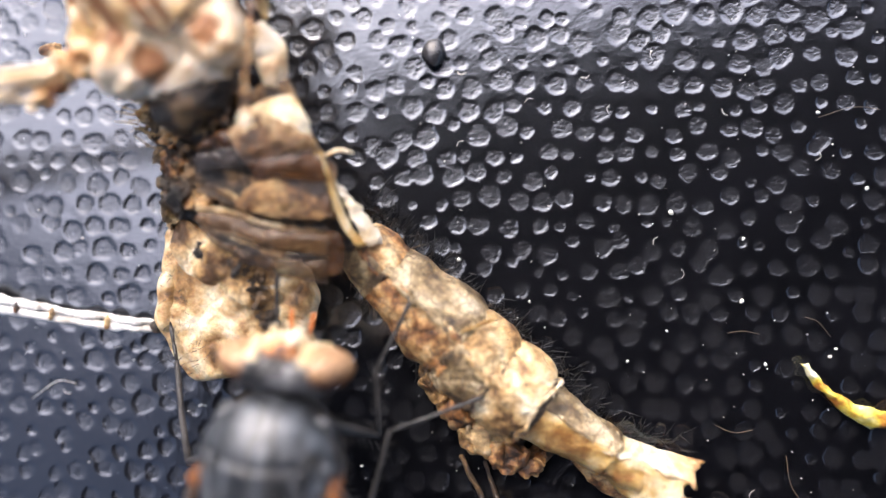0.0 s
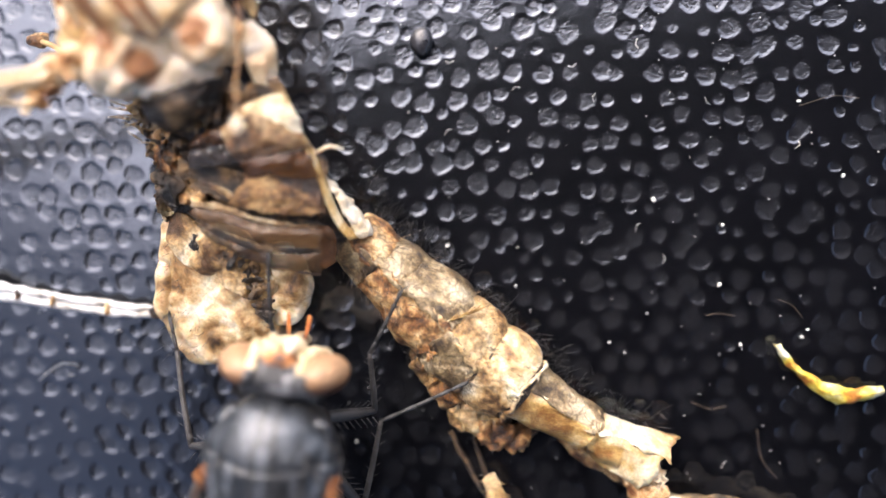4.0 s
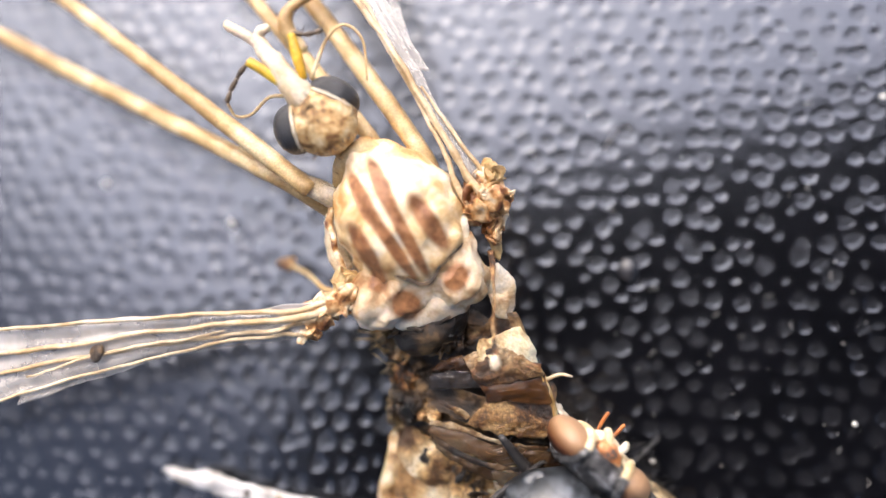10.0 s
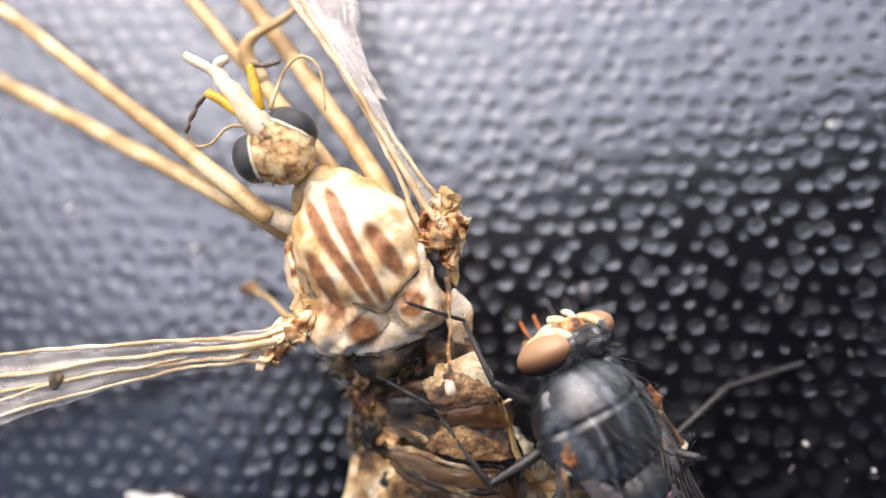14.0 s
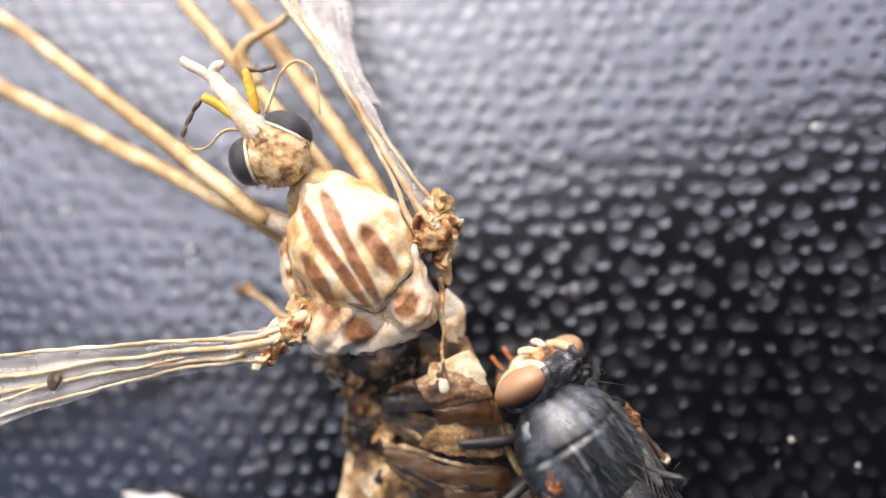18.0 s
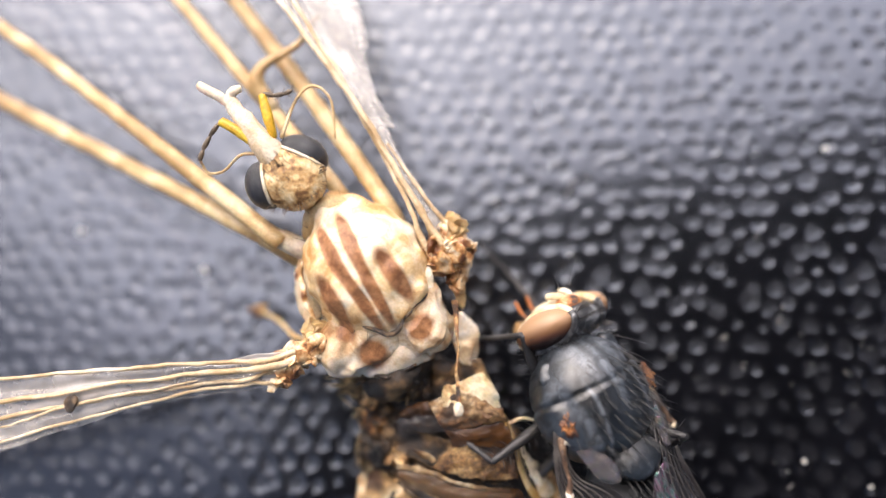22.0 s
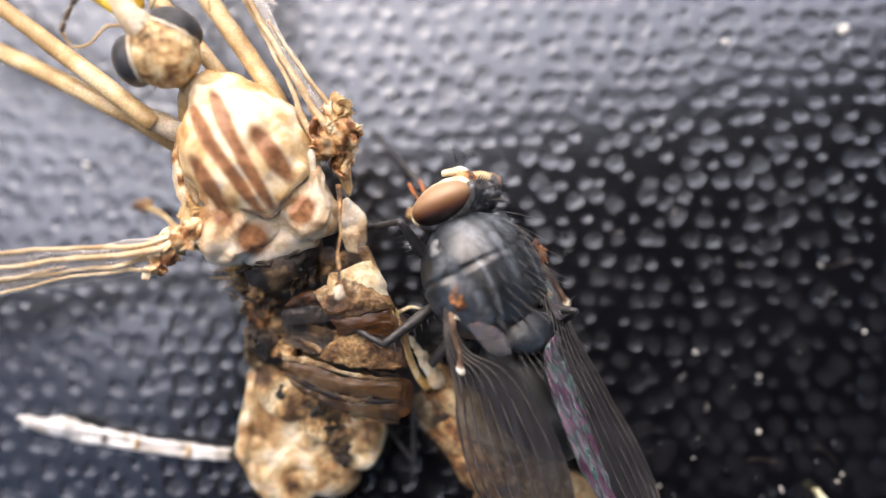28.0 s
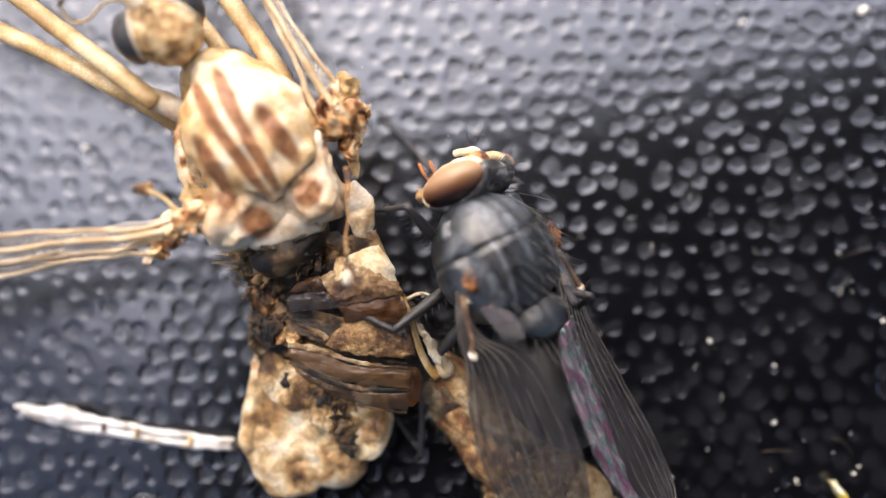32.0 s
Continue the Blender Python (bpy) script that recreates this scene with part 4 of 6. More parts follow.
wr = wing_bundle(
    [[(-1.55, 2.90, 3.35, 0.15), (-1.95, 3.45, 3.5, 0.15), (-2.30, 4.05, 3.55, 0.14), (-3.60, 6.2, 3.65, 0.13), (-5.35, 8.65, 3.6, 0.11), (-9.0, 14, 2.6, 0.08)],
     [(-1.80, 3.05, 3.3, 0.10), (-2.12, 3.75, 3.5, 0.11), (-2.85, 5.0, 3.5, 0.10), (-4.05, 7.0, 3.45, 0.09), (-5.10, 8.7, 3.4, 0.09), (-8.4, 14, 2.5, 0.07)],
     [(-1.50, 3.20, 3.2, 0.13), (-1.70, 3.65, 3.3, 0.11), (-2.35, 4.55, 3.35, 0.08), (-2.95, 5.4, 3.4, 0.05)],
     [(-1.95, 2.80, 3.3, 0.14), (-2.20, 3.35, 3.45, 0.12), (-2.55, 4.2, 3.5, 0.09), (-3.9, 6.6, 3.5, 0.06)]],
    [[(-1.9, 3.3, 3.3, -1.6, 3.5, 3.2), (-3.3, 5.7, 3.5, -2.9, 5.6, 3.3), (-5.2, 8.5, 3.5, -4.15, 8.3, 3.0), (-8.8, 13.8, 2.5, -6.6, 13.8, 2.0)],
     [(-3.0, 5.9, 3.2, -2.85, 5.9, 3.0), (-4.0, 7.6, 3.2, -3.5, 7.3, 2.8), (-4.7, 9.0, 3.1, -3.8, 9.0, 2.6), (-6.2, 12, 2.4, -5.0, 12.4, 2.0)]],
    "folded cream wing raised beside the head")
s = Shape()
blob(s, (-1.58, 2.95, 3.05), (0.42, 0.48, 0.44), turn_z(20), 5, 0.26, 2.8, 4, sharp=True)
blob(s, (-1.98, 2.72, 3.1), (0.32, 0.28, 0.26), turn_z(0), 5, 0.18, 3.4, 7, sharp=True)
blob(s, (-1.38, 2.42, 2.9), (0.20, 0.42, 0.28), turn_z(-5), 5, 0.16, 3.4, 9, sharp=True)
ragged(s, (-1.60, 2.85, 3.1), (0.46, 0.55, 0.42), 16, 13, 0.13)
cpart("wing_joint", s, "brown", wr, "red-brown knotted wing joint")
s = Shape()
blob(s, (-1.42, 3.50, 3.1), (0.26, 0.30, 0.28), None, 5, 0.16, 3, 4, sharp=True)
tube(s, [(-1.40, 2.3, 2.8, 0.16), (-1.33, 1.95, 2.7, 0.12), (-1.28, 1.7, 2.6, 0.05)], 8, 8, 0.5, 0.06, 3, 2)
cpart("wing_root", s, "tan", wr)

# balancers and loose flakes beside the thorax
s = Shape()
tube(s, [(-1.45, 1.85, 3.1, 0.075), (-1.36, 1.2, 3.4, 0.04), (-1.34, 0.3, 3.7, 0.03), (-1.28, -0.35, 3.85, 0.04)], 24, 8, 0.7, 0.05, 2, 3)
h = cpart("balancer", s, "husk", label="thin pale stalked balancer")
s = Shape()
blob(s, (-1.27, -0.48, 3.88), (0.12, 0.17, 0.10), None, 4, 0.07, 3, 2)
cpart("knob", s, "cream", h)
s = Shape()
tube(s, [(-4.75, 0.95, 2.2, 0.08), (-5.34, 1.06, 2.0, 0.07), (-6.0, 1.45, 1.2, 0.06), (-6.62, 1.74, 0.7, 0.06)], 16, 8, 0.8, 0.02, 2, 3)
h = cpart("balancer", s, "tan", label="thin pale stalked balancer")
s = Shape()
blob(s, (-6.76, 1.78, 0.62), (0.27, 0.17, 0.16), turn_z(10), 3, 0.08, 3, 2)
cpart("knob", s, "husk", h)
s = Shape()
sheet(s, [(-1.55, 1.55, 2.75, -1.22, 1.62, 2.60), (-1.52, 1.20, 2.70, -0.98, 1.22, 2.45), (-1.50, 0.85, 2.62, -0.90, 0.80, 2.35), (-1.35, 0.45, 2.50, -1.02, 0.42, 2.35)], 18, 12, 0.10, 0.10, 0.08, 2.2, 2, sharp=True)
cpart("flank_flake", s, "white", label="white dried flank flake")
s = Shape()
sheet(s, [(-1.75, -0.10, 2.7, -0.85, 0.25, 2.5), (-1.72, -0.55, 2.75, -0.50, -0.25, 2.4), (-1.55, -0.95, 2.6, -0.42, -0.62, 2.3)], 12, 10, 0.05, 0.22, 0.08, 2, 4, sharp=True)
cpart("flank_flake", s, "skin", label="pale angular dried flake")
# the waist's shade is put into its dark colour
s = Shape()
blob(s, (-2.9, -0.02, 1.95), (0.7, 0.30, 0.45), turn_z(20), 4, 0.16, 2.2, 5)
blob(s, (-1.95, 0.28, 2.05), (0.40, 0.26, 0.30), turn_z(-10), 4, 0.14, 2.2, 6)
ragged(s, (-2.6, -0.05, 2.1), (0.9, 0.3, 0.5), 30, 9, 0.16)
cpart("waist", s, "sunken", label="shrivelled waist, darkened for shade")

# abdomen: sunken base plates with shade in their colour, dark folds, a pale side lobe and a crooked row of segments
s = Shape()
sheet(s, [(-3.6, 0.2, 1.9, -0.95, 0.55, 2.5), (-3.85, -0.5, 1.6, -0.48, -0.43, 2.3), (-3.70, -1.3, 1.3, -0.12, -1.2, 2.1), (-3.75, -2.1, 1.1, -0.02, -2.05, 1.8),
          (-3.4, -2.9, 0.9, 0.35, -2.65, 1.4)], 34, 26, 0.12, 0.10, 0.22, 1.1, 12)
abdomen = cpart("abdomen", s, "sunken", label="sunken mottled tan and black abdomen plates, darkened for shade")
s = Shape()
blob(s, (-2.2, -1.0, 1.0), (1.45, 1.7, 0.85), turn_z(10), 4, 0.25, 1.0, 4)
ragged(s, (-3.2, -1.1, 1.5), (0.55, 1.0, 0.45), 60, 21, 0.18)
cpart("abdomen_side", s, "rot", abdomen, "blackened sunken side")
s = Shape()
ragged(s, (-3.65, -0.7, 1.2), (0.30, 1.2, 0.65), 40, 22, 0.17)
ragged(s, (-3.75, 0.0, 1.6), (0.40, 0.4, 0.4), 24, 23, 0.15)
cpart("torn_edge", s, "olive", abdomen, "torn brown crusty edge")
# flat angular plates and ribbons of the sunken base
RIBBONS = [
    ("plate", "tan_plate", 0.06, 0.06, 0.03, "tan speckled back plate", [(-1.50, -1.32, 2.46, -2.00, -1.89, 2.36), (-0.78, -1.33, 2.50, -1.29, -2.11, 2.38), (-0.18, -1.40, 2.36, -0.34, -2.19, 2.28), (-0.08, -1.78, 2.26, -0.02, -2.16, 2.18)]),
    ("stain", "stain", 0.02, 0.04, 0.02, "brown see-through stained band", [(-1.69, -1.02, 2.62, -1.53, -1.40, 2.52), (-1.11, -0.96, 2.66, -0.88, -1.38, 2.58), (-0.52, -0.82, 2.60, -0.42, -1.43, 2.48), (-0.28, -0.77, 2.50, -0.13, -1.43, 2.40)]),
    ("plate", "pale_plate", 0.08, 0.1, 0.04, "pale folded upper plate", [(-2.07, -0.44, 2.60, -1.71, -1.05, 2.66), (-1.43, -0.14, 2.80, -1.22, -0.99, 2.70), (-0.90, -0.33, 2.78, -0.74, -0.90, 2.68), (-0.40, -0.58, 2.60, -0.27, -0.78, 2.54)]),
    ("fold", "grey_film", 0.012, 0.05, 0.02, "grey glossy membrane", [(-2.81, -0.80, 2.20, -2.89, -1.18, 2.12), (-2.29, -0.74, 2.34, -2.32, -1.15, 2.26), (-1.63, -0.69, 2.42, -1.67, -1.09, 2.36)]),
    ("fold", "stain", 0.03, 0.08, 0.03, "dark brown upper fold", [(-2.80, -0.72, 2.30, -2.77, -0.80, 2.25), (-2.19, -0.42, 2.48, -2.15, -0.73, 2.40), (-1.70, -0.68, 2.52, -1.67, -0.79, 2.46)]),
    ("fold", "rot", 0.04, -0.08, 0.02, "black sunken membrane", [(-2.93, -1.17, 2.00, -2.94, -1.61, 1.95), (-2.24, -1.16, 2.10, -2.09, -1.88, 2.10), (-1.59, -1.34, 2.20, -1.23, -2.15, 2.16), (-0.86, -1.77, 2.15, -0.12, -2.38, 2.05)]),
    ("fold", "pale_plate", 0.02, 0.03, 0.015, "pale membrane blade", [(-2.63, -1.41, 2.20, -2.66, -1.48, 2.18), (-2.31, -1.49, 2.28, -2.37, -1.61, 2.24), (-1.93, -1.74, 2.30, -2.03, -1.81, 2.28)]),
    ("fold", "pale_plate", 0.02, 0.02, 0.015, "pale thin rib", [(-2.82, -1.85, 2.16, -2.85, -1.95, 2.14), (-2.06, -1.96, 2.28, -2.12, -2.08, 2.25), (-1.31, -2.25, 2.32, -1.36, -2.33, 2.30), (-0.22, -2.38, 2.14, -0.25, -2.45, 2.12)]),
    ("fold", "band_film", 0.014, 0.05, 0.02, "brown see-through rib", [(-2.83, -1.97, 2.12, -2.89, -2.14, 2.08), (-2.07, -2.10, 2.24, -2.24, -2.46, 2.16), (-1.32, -2.35, 2.28, -1.34, -2.76, 2.20), (-0.16, -2.45, 2.10, -0.20, -2.87, 2.02)]),
    ("fold", "rot", 0.02, 0.02, 0.015, "dark line between the ribs", [(-2.83, -2.14, 2.06, -2.86, -2.21, 2.02), (-2.25, -2.48, 2.14, -2.32, -2.59, 2.08), (-1.34, -2.77, 2.18, -1.38, -2.91, 2.12), (-0.20, -2.88, 2.01, -0.22, -2.97, 1.96)]),
    ("fold", "brown_film", 0.014, 0.05, 0.02, "dark brown lower rib", [(-2.77, -2.24, 2.00, -2.87, -2.34, 1.94), (-2.31, -2.60, 2.06, -2.32, -2.78, 1.98), (-1.36, -2.92, 2.10, -1.34, -3.21, 1.98), (-0.22, -2.98, 1.95, -0.27, -3.39, 1.84)]),
    ("fold", "pale_plate", 0.02, 0.01, 0.01, "pale lower edge", [(-1.35, -3.22, 1.97, -1.35, -3.27, 1.95), (-0.79, -3.31, 1.92, -0.79, -3.37, 1.90), (-0.27, -3.40, 1.83, -0.27, -3.46, 1.81)]),
    ("fold", "stain", 0.03, 0.05, 0.03, "brown upright flap", [(-0.24, -2.35, 2.06, 0.08, -2.48, 1.90), (-0.23, -2.81, 1.98, 0.09, -2.87, 1.82), (-0.28, -3.31, 1.84, 0.03, -3.22, 1.74)]),
    ("edge_flap", "cream", 0.05, 0.1, 0.04, "pale papery flap", [(-0.17, -1.30, 2.02, 0.06, -1.48, 1.80), (0.09, -1.79, 1.95, 0.39, -1.90, 1.62), (0.33, -2.30, 1.78, 0.74, -2.38, 1.42), (0.54, -2.68, 1.62, 0.80, -2.63, 1.34)]),
]
for k, (nm, mt, thick, bulge, amp, lb, rows) in enumerate(RIBBONS):
    s = Shape()
    sheet(s, rows, 36, 18, thick * 0.5, bulge, amp + 0.025, 3.4, 100 + k, 0.005, 5.0, sharp=True)
    cpart(nm, s, mt, abdomen, lb)
s = Shape()
sheet(s, [(-0.54, -0.51, 2.62, -0.40, -0.57, 2.48), (-0.30, -1.05, 2.48, -0.15, -1.10, 2.28), (-0.08, -1.78, 2.26, 0.05, -1.79, 2.02), (0.10, -2.33, 2.02, 0.26, -2.33, 1.76), (0.35, -2.70, 1.76, 0.57, -2.65, 1.50)], 24, 8, 0.08, 0.06, 0.02, 2.4, 33)
cpart("edge_strip", s, "amber", abdomen, "golden amber rolled edge")
s = Shape()
tube(s, [(-0.25, -0.92, 2.15, 0.045), (0.05, -0.79, 2.2, 0.04), (0.33, -0.84, 2.1, 0.025)], 8, 6)
cpart("spur", s, "cream", abdomen)
# crumbly dark crust along the torn edge
rng = random.Random(31)
for k, (p, r, mt) in enumerate((((-3.60, -0.35, 1.45), (0.36, 0.50, 0.38), "brown"), ((-3.48, -1.00, 1.45), (0.36, 0.55, 0.40), "husk"), ((-3.28, -1.62, 1.55), (0.46, 0.46, 0.40), "rot"),
                               ((-3.98, 0.12, 1.55), (0.30, 0.22, 0.14), "tan"), ((-3.75, -1.75, 1.1), (0.22, 0.55, 0.4), "olive"), ((-2.85, -1.75, 1.8), (0.30, 0.22, 0.2), "husk"))):
    s = Shape()
    blob(s, p, tuple(0.95 * v for v in r), None, 5, 0.17, 3.2, 300 + k, sharp=True)
    cpart("crust", s, mt, abdomen, "crumbly torn crust")
s = Shape()
for k in range(44):
    a = rng.uniform(2.0, 4.6)
    bristle(s, (-3.9 + rng.gauss(0, 0.25), 0.0 + rng.gauss(0, 0.3), 1.7), (math.cos(a), math.sin(a) * 0.8 + 0.5, 0.4), rng.uniform(0.2, 0.5), 0.02)
tagged(cpart("shreds", s, "tan", abdomen, "pale torn shreds"), kind="stuff")

s = Shape()
sheet(s, [(-3.85, -2.15, 1.05, -1.9, -2.7, 1.45), (-4.08, -2.9, 0.95, -1.5, -3.3, 1.35), (-4.05, -3.6, 0.85, -1.35, -3.9, 1.15), (-4.30, -4.3, 0.7, -1.5, -4.5, 0.95), (-3.75, -5.35, 0.55, -2.35, -5.35, 0.7), (-3.5, -5.6, 0.4, -2.8, -5.55, 0.5)], 90, 70, 0.34, 0.26, 0.075, 1.5, 15, sharp=True)
lobe = cpart("side_lobe", s, "skin", abdomen, "pale crumpled papery lobe")
s = Shape()
blob(s, (-3.98, -3.75, 0.62), (0.26, 0.85, 0.42), turn_z(-4), 5, 0.10, 1.1, 16, sharp=True)
blob(s, (-3.2, -5.15, 0.45), (0.56, 0.30, 0.36), turn_z(-14), 5, 0.10, 1.2, 17, sharp=True)
blob(s, (-2.05, -4.55, 0.6), (0.75, 0.85, 0.50), turn_z(30), 5, 0.12, 1.0, 22, sharp=True)
cpart("lobe_rim", s, "skin", abdomen, "whitish crumpled rim")
s = Shape()
sheet(s, [(-3.80, -2.05, 1.12, -1.9, -2.55, 1.50), (-3.70, -2.6, 1.30, -1.5, -3.1, 1.46), (-3.45, -3.1, 1.26, -1.35, -3.7, 1.30), (-2.9, -3.45, 1.2, -1.5, -4.2, 1.1)], 40, 30, 0.25, 0.30, 0.12, 1.3, 25, sharp=True)
cpart("lobe_fold", s, "pale", abdomen, "brown mottled upper fold")
s = Shape()
blob(s, (-1.35, -3.70, 0.8), (0.66, 0.95, 0.50), turn_z(12), 5, 0.12, 1.2, 18, sharp=True)
cpart("lobe_fold", s, "skin", abdomen, "brown folded lobe")
s = Shape()
for c, r in (((-2.15, -3.0, 1.60), (0.30, 0.20, 0.06)), ((-1.78, -3.55, 1.45), (0.13, 0.45, 0.06)), ((-1.62, -4.2, 1.2), (0.10, 0.35, 0.06)), ((-2.75, -2.72, 1.52), (0.35, 0.12, 0.05))):
    ragged(s, c, r, 16, int(-c[0] * 100), 0.16)
cpart("stain", s, "rot", abdomen, "black sunken crease")

SEG = [  # start, end, half width at both, half height, looks of the two plates
    ((0.15, -2.55, 0.70), (0.95, -3.42, 0.72), 0.60, 0.70, 0.62, "husk", "olive"),
    ((0.80, -3.22, 0.72), (1.62, -4.05, 0.74), 0.74, 0.78, 0.64, "olive", "husk"),
    ((1.38, -3.72, 0.74), (2.46, -4.92, 0.76), 0.86, 0.96, 0.70, "olive", "husk"),
    ((2.22, -4.62, 0.74), (3.12, -5.52, 0.76), 0.92, 0.98, 0.70, "pale", "olive"),
    ((2.92, -5.28, 0.74), (3.95, -6.15, 0.78), 0.94, 0.92, 0.70, "skin", "pale"),
]
rng = random.Random(44)
for k, (a, b, wa, wb, hh, right, left) in enumerate(SEG):
    a, b = Vector(a), Vector(b)
    side = Vector((0, 0, 1)).cross(b - a).normalized()
    s = Shape()
    tube(s, [(*a, wa * 0.84), (*a.lerp(b, 0.5), (wa + wb) * 0.44), (*b, wb * 0.84)], 26, 22, hh / max(wa, wb), 0.10, 1.8, 40 + k, sharp=True)
    seg = cpart("segment", s, "rot", abdomen, "dried crumpled abdomen ring")
    split = rng.uniform(84, 108)
    s = Shape()
    shell_plate(s, a, b, wa, wb, hh, (rng.uniform(-0.02, 0.06), rng.uniform(0.90, 1.04)), (-12, split + 3), 1.0, 0.10, 0.075, 1.1, 140 + k, 26, 24, swell=0.26)
    cpart("plate", s, right, seg, "dried crumpled back plate")
    s = Shape()
    shell_plate(s, a, b, wa, wb, hh, (rng.uniform(0.02, 0.14), rng.uniform(0.84, 1.0)), (split - 6, 200), 0.97, 0.10, 0.085, 1.3, 160 + k, 26, 24, swell=0.26)
    cpart("plate", s, left, seg, "dried crumpled back plate")
    # a torn, rolled edge where the next ring begins
    s = Shape()
    rows = []
    for j in range(13):
        an = radians(4 + 165 * j / 12)
        q = a.lerp(b, 0.97 + rng.uniform(-0.05, 0.05)) + side * (math.cos(an) * wb * 0.93) + Vector((0, 0, math.sin(an) * hh * 0.94))
        rows.append((*q, rng.uniform(0.03, 0.07)))
        if j % 3 == 0:
            ragged(s, q, (0.08, 0.08, 0.05), 3, 200 + 20 * k + j, 0.06)
    tube(s, rows, 44, 7, 0.8, 0.04, 4.0, 60 + k, sharp=True)
    cpart("ring_edge", s, ("rot", "rot", "brown", "rot", "pale")[k], seg, "torn rolled edge")
    s = Shape()
    for j in range(90):
        u, an = rng.random(), radians(rng.uniform(-5, 185))
        q = a.lerp(b, u) + side * (math.cos(an) * wa * 0.98) + Vector((0, 0, math.sin(an) * hh * 1.0))
        o = (side * math.cos(an) + Vector((0, 0, math.sin(an)))) * 0.5 + (b - a).normalized() * rng.uniform(0.1, 1.0) + side * rng.gauss(0, 0.3)
        bristle(s, q, o, rng.uniform(0.12, 0.34), 0.007)
    cpart("hairs", s, "fibre", seg)
s = Shape()
for j in range(22):
    bristle(s, (2.25 + 0.032 * j, -4.55 + 0.012 * j, 1.42 + 0.02 * (j % 3)), (0.75, 0.35 + 0.1 * (j % 4), 0.15), 0.35, 0.016)
cpart("bristle_row", s, "amber", abdomen, "row of amber bristles")
# the last ring: a narrow golden neck that flares to a broken whitish end
N0, N1, N2 = (3.75, -6.0, 0.62), (5.45, -7.12, 0.58), (7.05, -7.92, 0.60)
s = Shape()
tube(s, [(*N0, 0.62), (4.6, -6.62, 0.58, 0.44), (5.4, -7.1, 0.56, 0.40), (6.2, -7.48, 0.56, 0.48), (6.7, -7.72, 0.56, 0.54)], 30, 20, 0.75, 0.07, 1.4, 47, sharp=True)
flare = cpart("segment", s, "rot", abdomen, "last ring, a narrow neck flaring to a broken end")
s = Shape()
shell_plate(s, N0, N1, 0.76, 0.46, 0.52, (0.0, 1.05), (-10, 78), 1.0, 0.10, 0.08, 1.1, 181, 26, 18)
cpart("plate", s, "olive", flare, "olive-tan upper side")
s = Shape()
shell_plate(s, N1, N2, 0.44, 0.74, 0.52, (0.0, 1.0), (-20, 70), 1.0, 0.18, 0.10, 1.5, 183, 24, 18)
cpart("plate", s, "skin", flare, "whitish ridge flaring to a ragged end")
s = Shape()
shell_plate(s, N0, N1, 0.76, 0.46, 0.52, (0.0, 1.05), (70, 190), 0.98, 0.08, 0.06, 1.0, 182, 26, 18)
shell_plate(s, N1, N2, 0.44, 0.66, 0.50, (0.0, 0.90), (60, 185), 0.98, 0.18, 0.10, 1.5, 184, 24, 18)
cpart("plate", s, "amber", flare, "golden translucent side")
s = Shape()
blob(s, (6.65, -8.05, 0.50), (0.46, 0.34, 0.36), turn_z(28), 4, 0.12, 2.2, 48)
ragged(s, (6.75, -8.15, 0.5), (0.42, 0.32, 0.34), 30, 48, 0.14)
cpart("broken_end", s, "brown", flare, "dark orange broken opening")
s = Shape()
sheet(s, [(4.3, -6.75, 0.35, 4.45, -6.95, 0.1), (5.2, -7.35, 0.45, 5.05, -7.75, 0.12), (6.1, -7.95, 0.45, 5.95, -8.3, 0.12), (6.5, -8.25, 0.4, 6.4, -8.45, 0.1)], 20, 8, 0.04, 0.0, 0.12, 3, 49)
cpart("skin_fringe", s, "husk", flare, "ragged brown skin fringe")
for k, (c, r) in enumerate((((2.35, -6.1, 0.55), (0.48, 0.52, 0.45)), ((2.75, -6.75, 0.45), (0.42, 0.55, 0.4)), ((3.35, -7.15, 0.4), (0.40, 0.45, 0.34)), ((1.92, -5.55, 0.5), (0.5, 0.45, 0.42)), ((3.95, -7.35, 0.3), (0.30, 0.42, 0.26)))):
    s = Shape()
    blob(s, c, tuple(0.95 * v for v in r), turn_z(35 * k), 5, 0.17, 2.3, 80 + k, sharp=True)
    cpart("knot", s, "pale" if k % 2 else "husk", abdomen, "knotted dried lump")
s = Shape()
tube(s, [(6.6, -8.2, 0.45, 0.36), (7.0, -8.9, 0.5, 0.40), (7.6, -9.3, 0.45, 0.34)], 20, 14, 0.75, 0.14, 2, 90, sharp=True)
ragged(s, (6.95, -8.7, 0.55), (0.35, 0.5, 0.35), 34, 51, 0.15)
cpart("tail_joint", s, "brown", abdomen, "dark brown broken joint")
T = [(7.2, -8.9, 0.50, 0.30), (8.65, -9.05, 0.55, 0.40), (10.67, -9.7, 0.48, 0.38), (12.6, -10.5, 0.35, 0.22)]
s = Shape()
tube(s, T, 60, 16, 0.7, 0.09, 1.6, 91, sharp=True)
tail = cpart("tail", s, "olive", abdomen, "long streaked whitish and brown ribbed tail piece")
line = smooth_line(T, 40)
for j, off in enumerate((-0.24, -0.12, 0.0, 0.13, 0.25)):
    s = Shape()
    rows = [(p[0] - off * 0.35, p[1] - off, p[2] + math.sqrt(max(0.02, (p[3] * 0.7) ** 2 - off * off * 0.4)), 0.05 + 0.03 * math.sin(i * 1.9 + j * 2)) for i, p in enumerate(line)]
    tube(s, rows[::2], 50, 7, 0.6, 0.07, 3.0, 94 + j, sharp=True)
    cpart("strand", s, "white_leg" if j % 2 == 0 else "wing_veins", tail, "pale dried strand")
s = Shape()
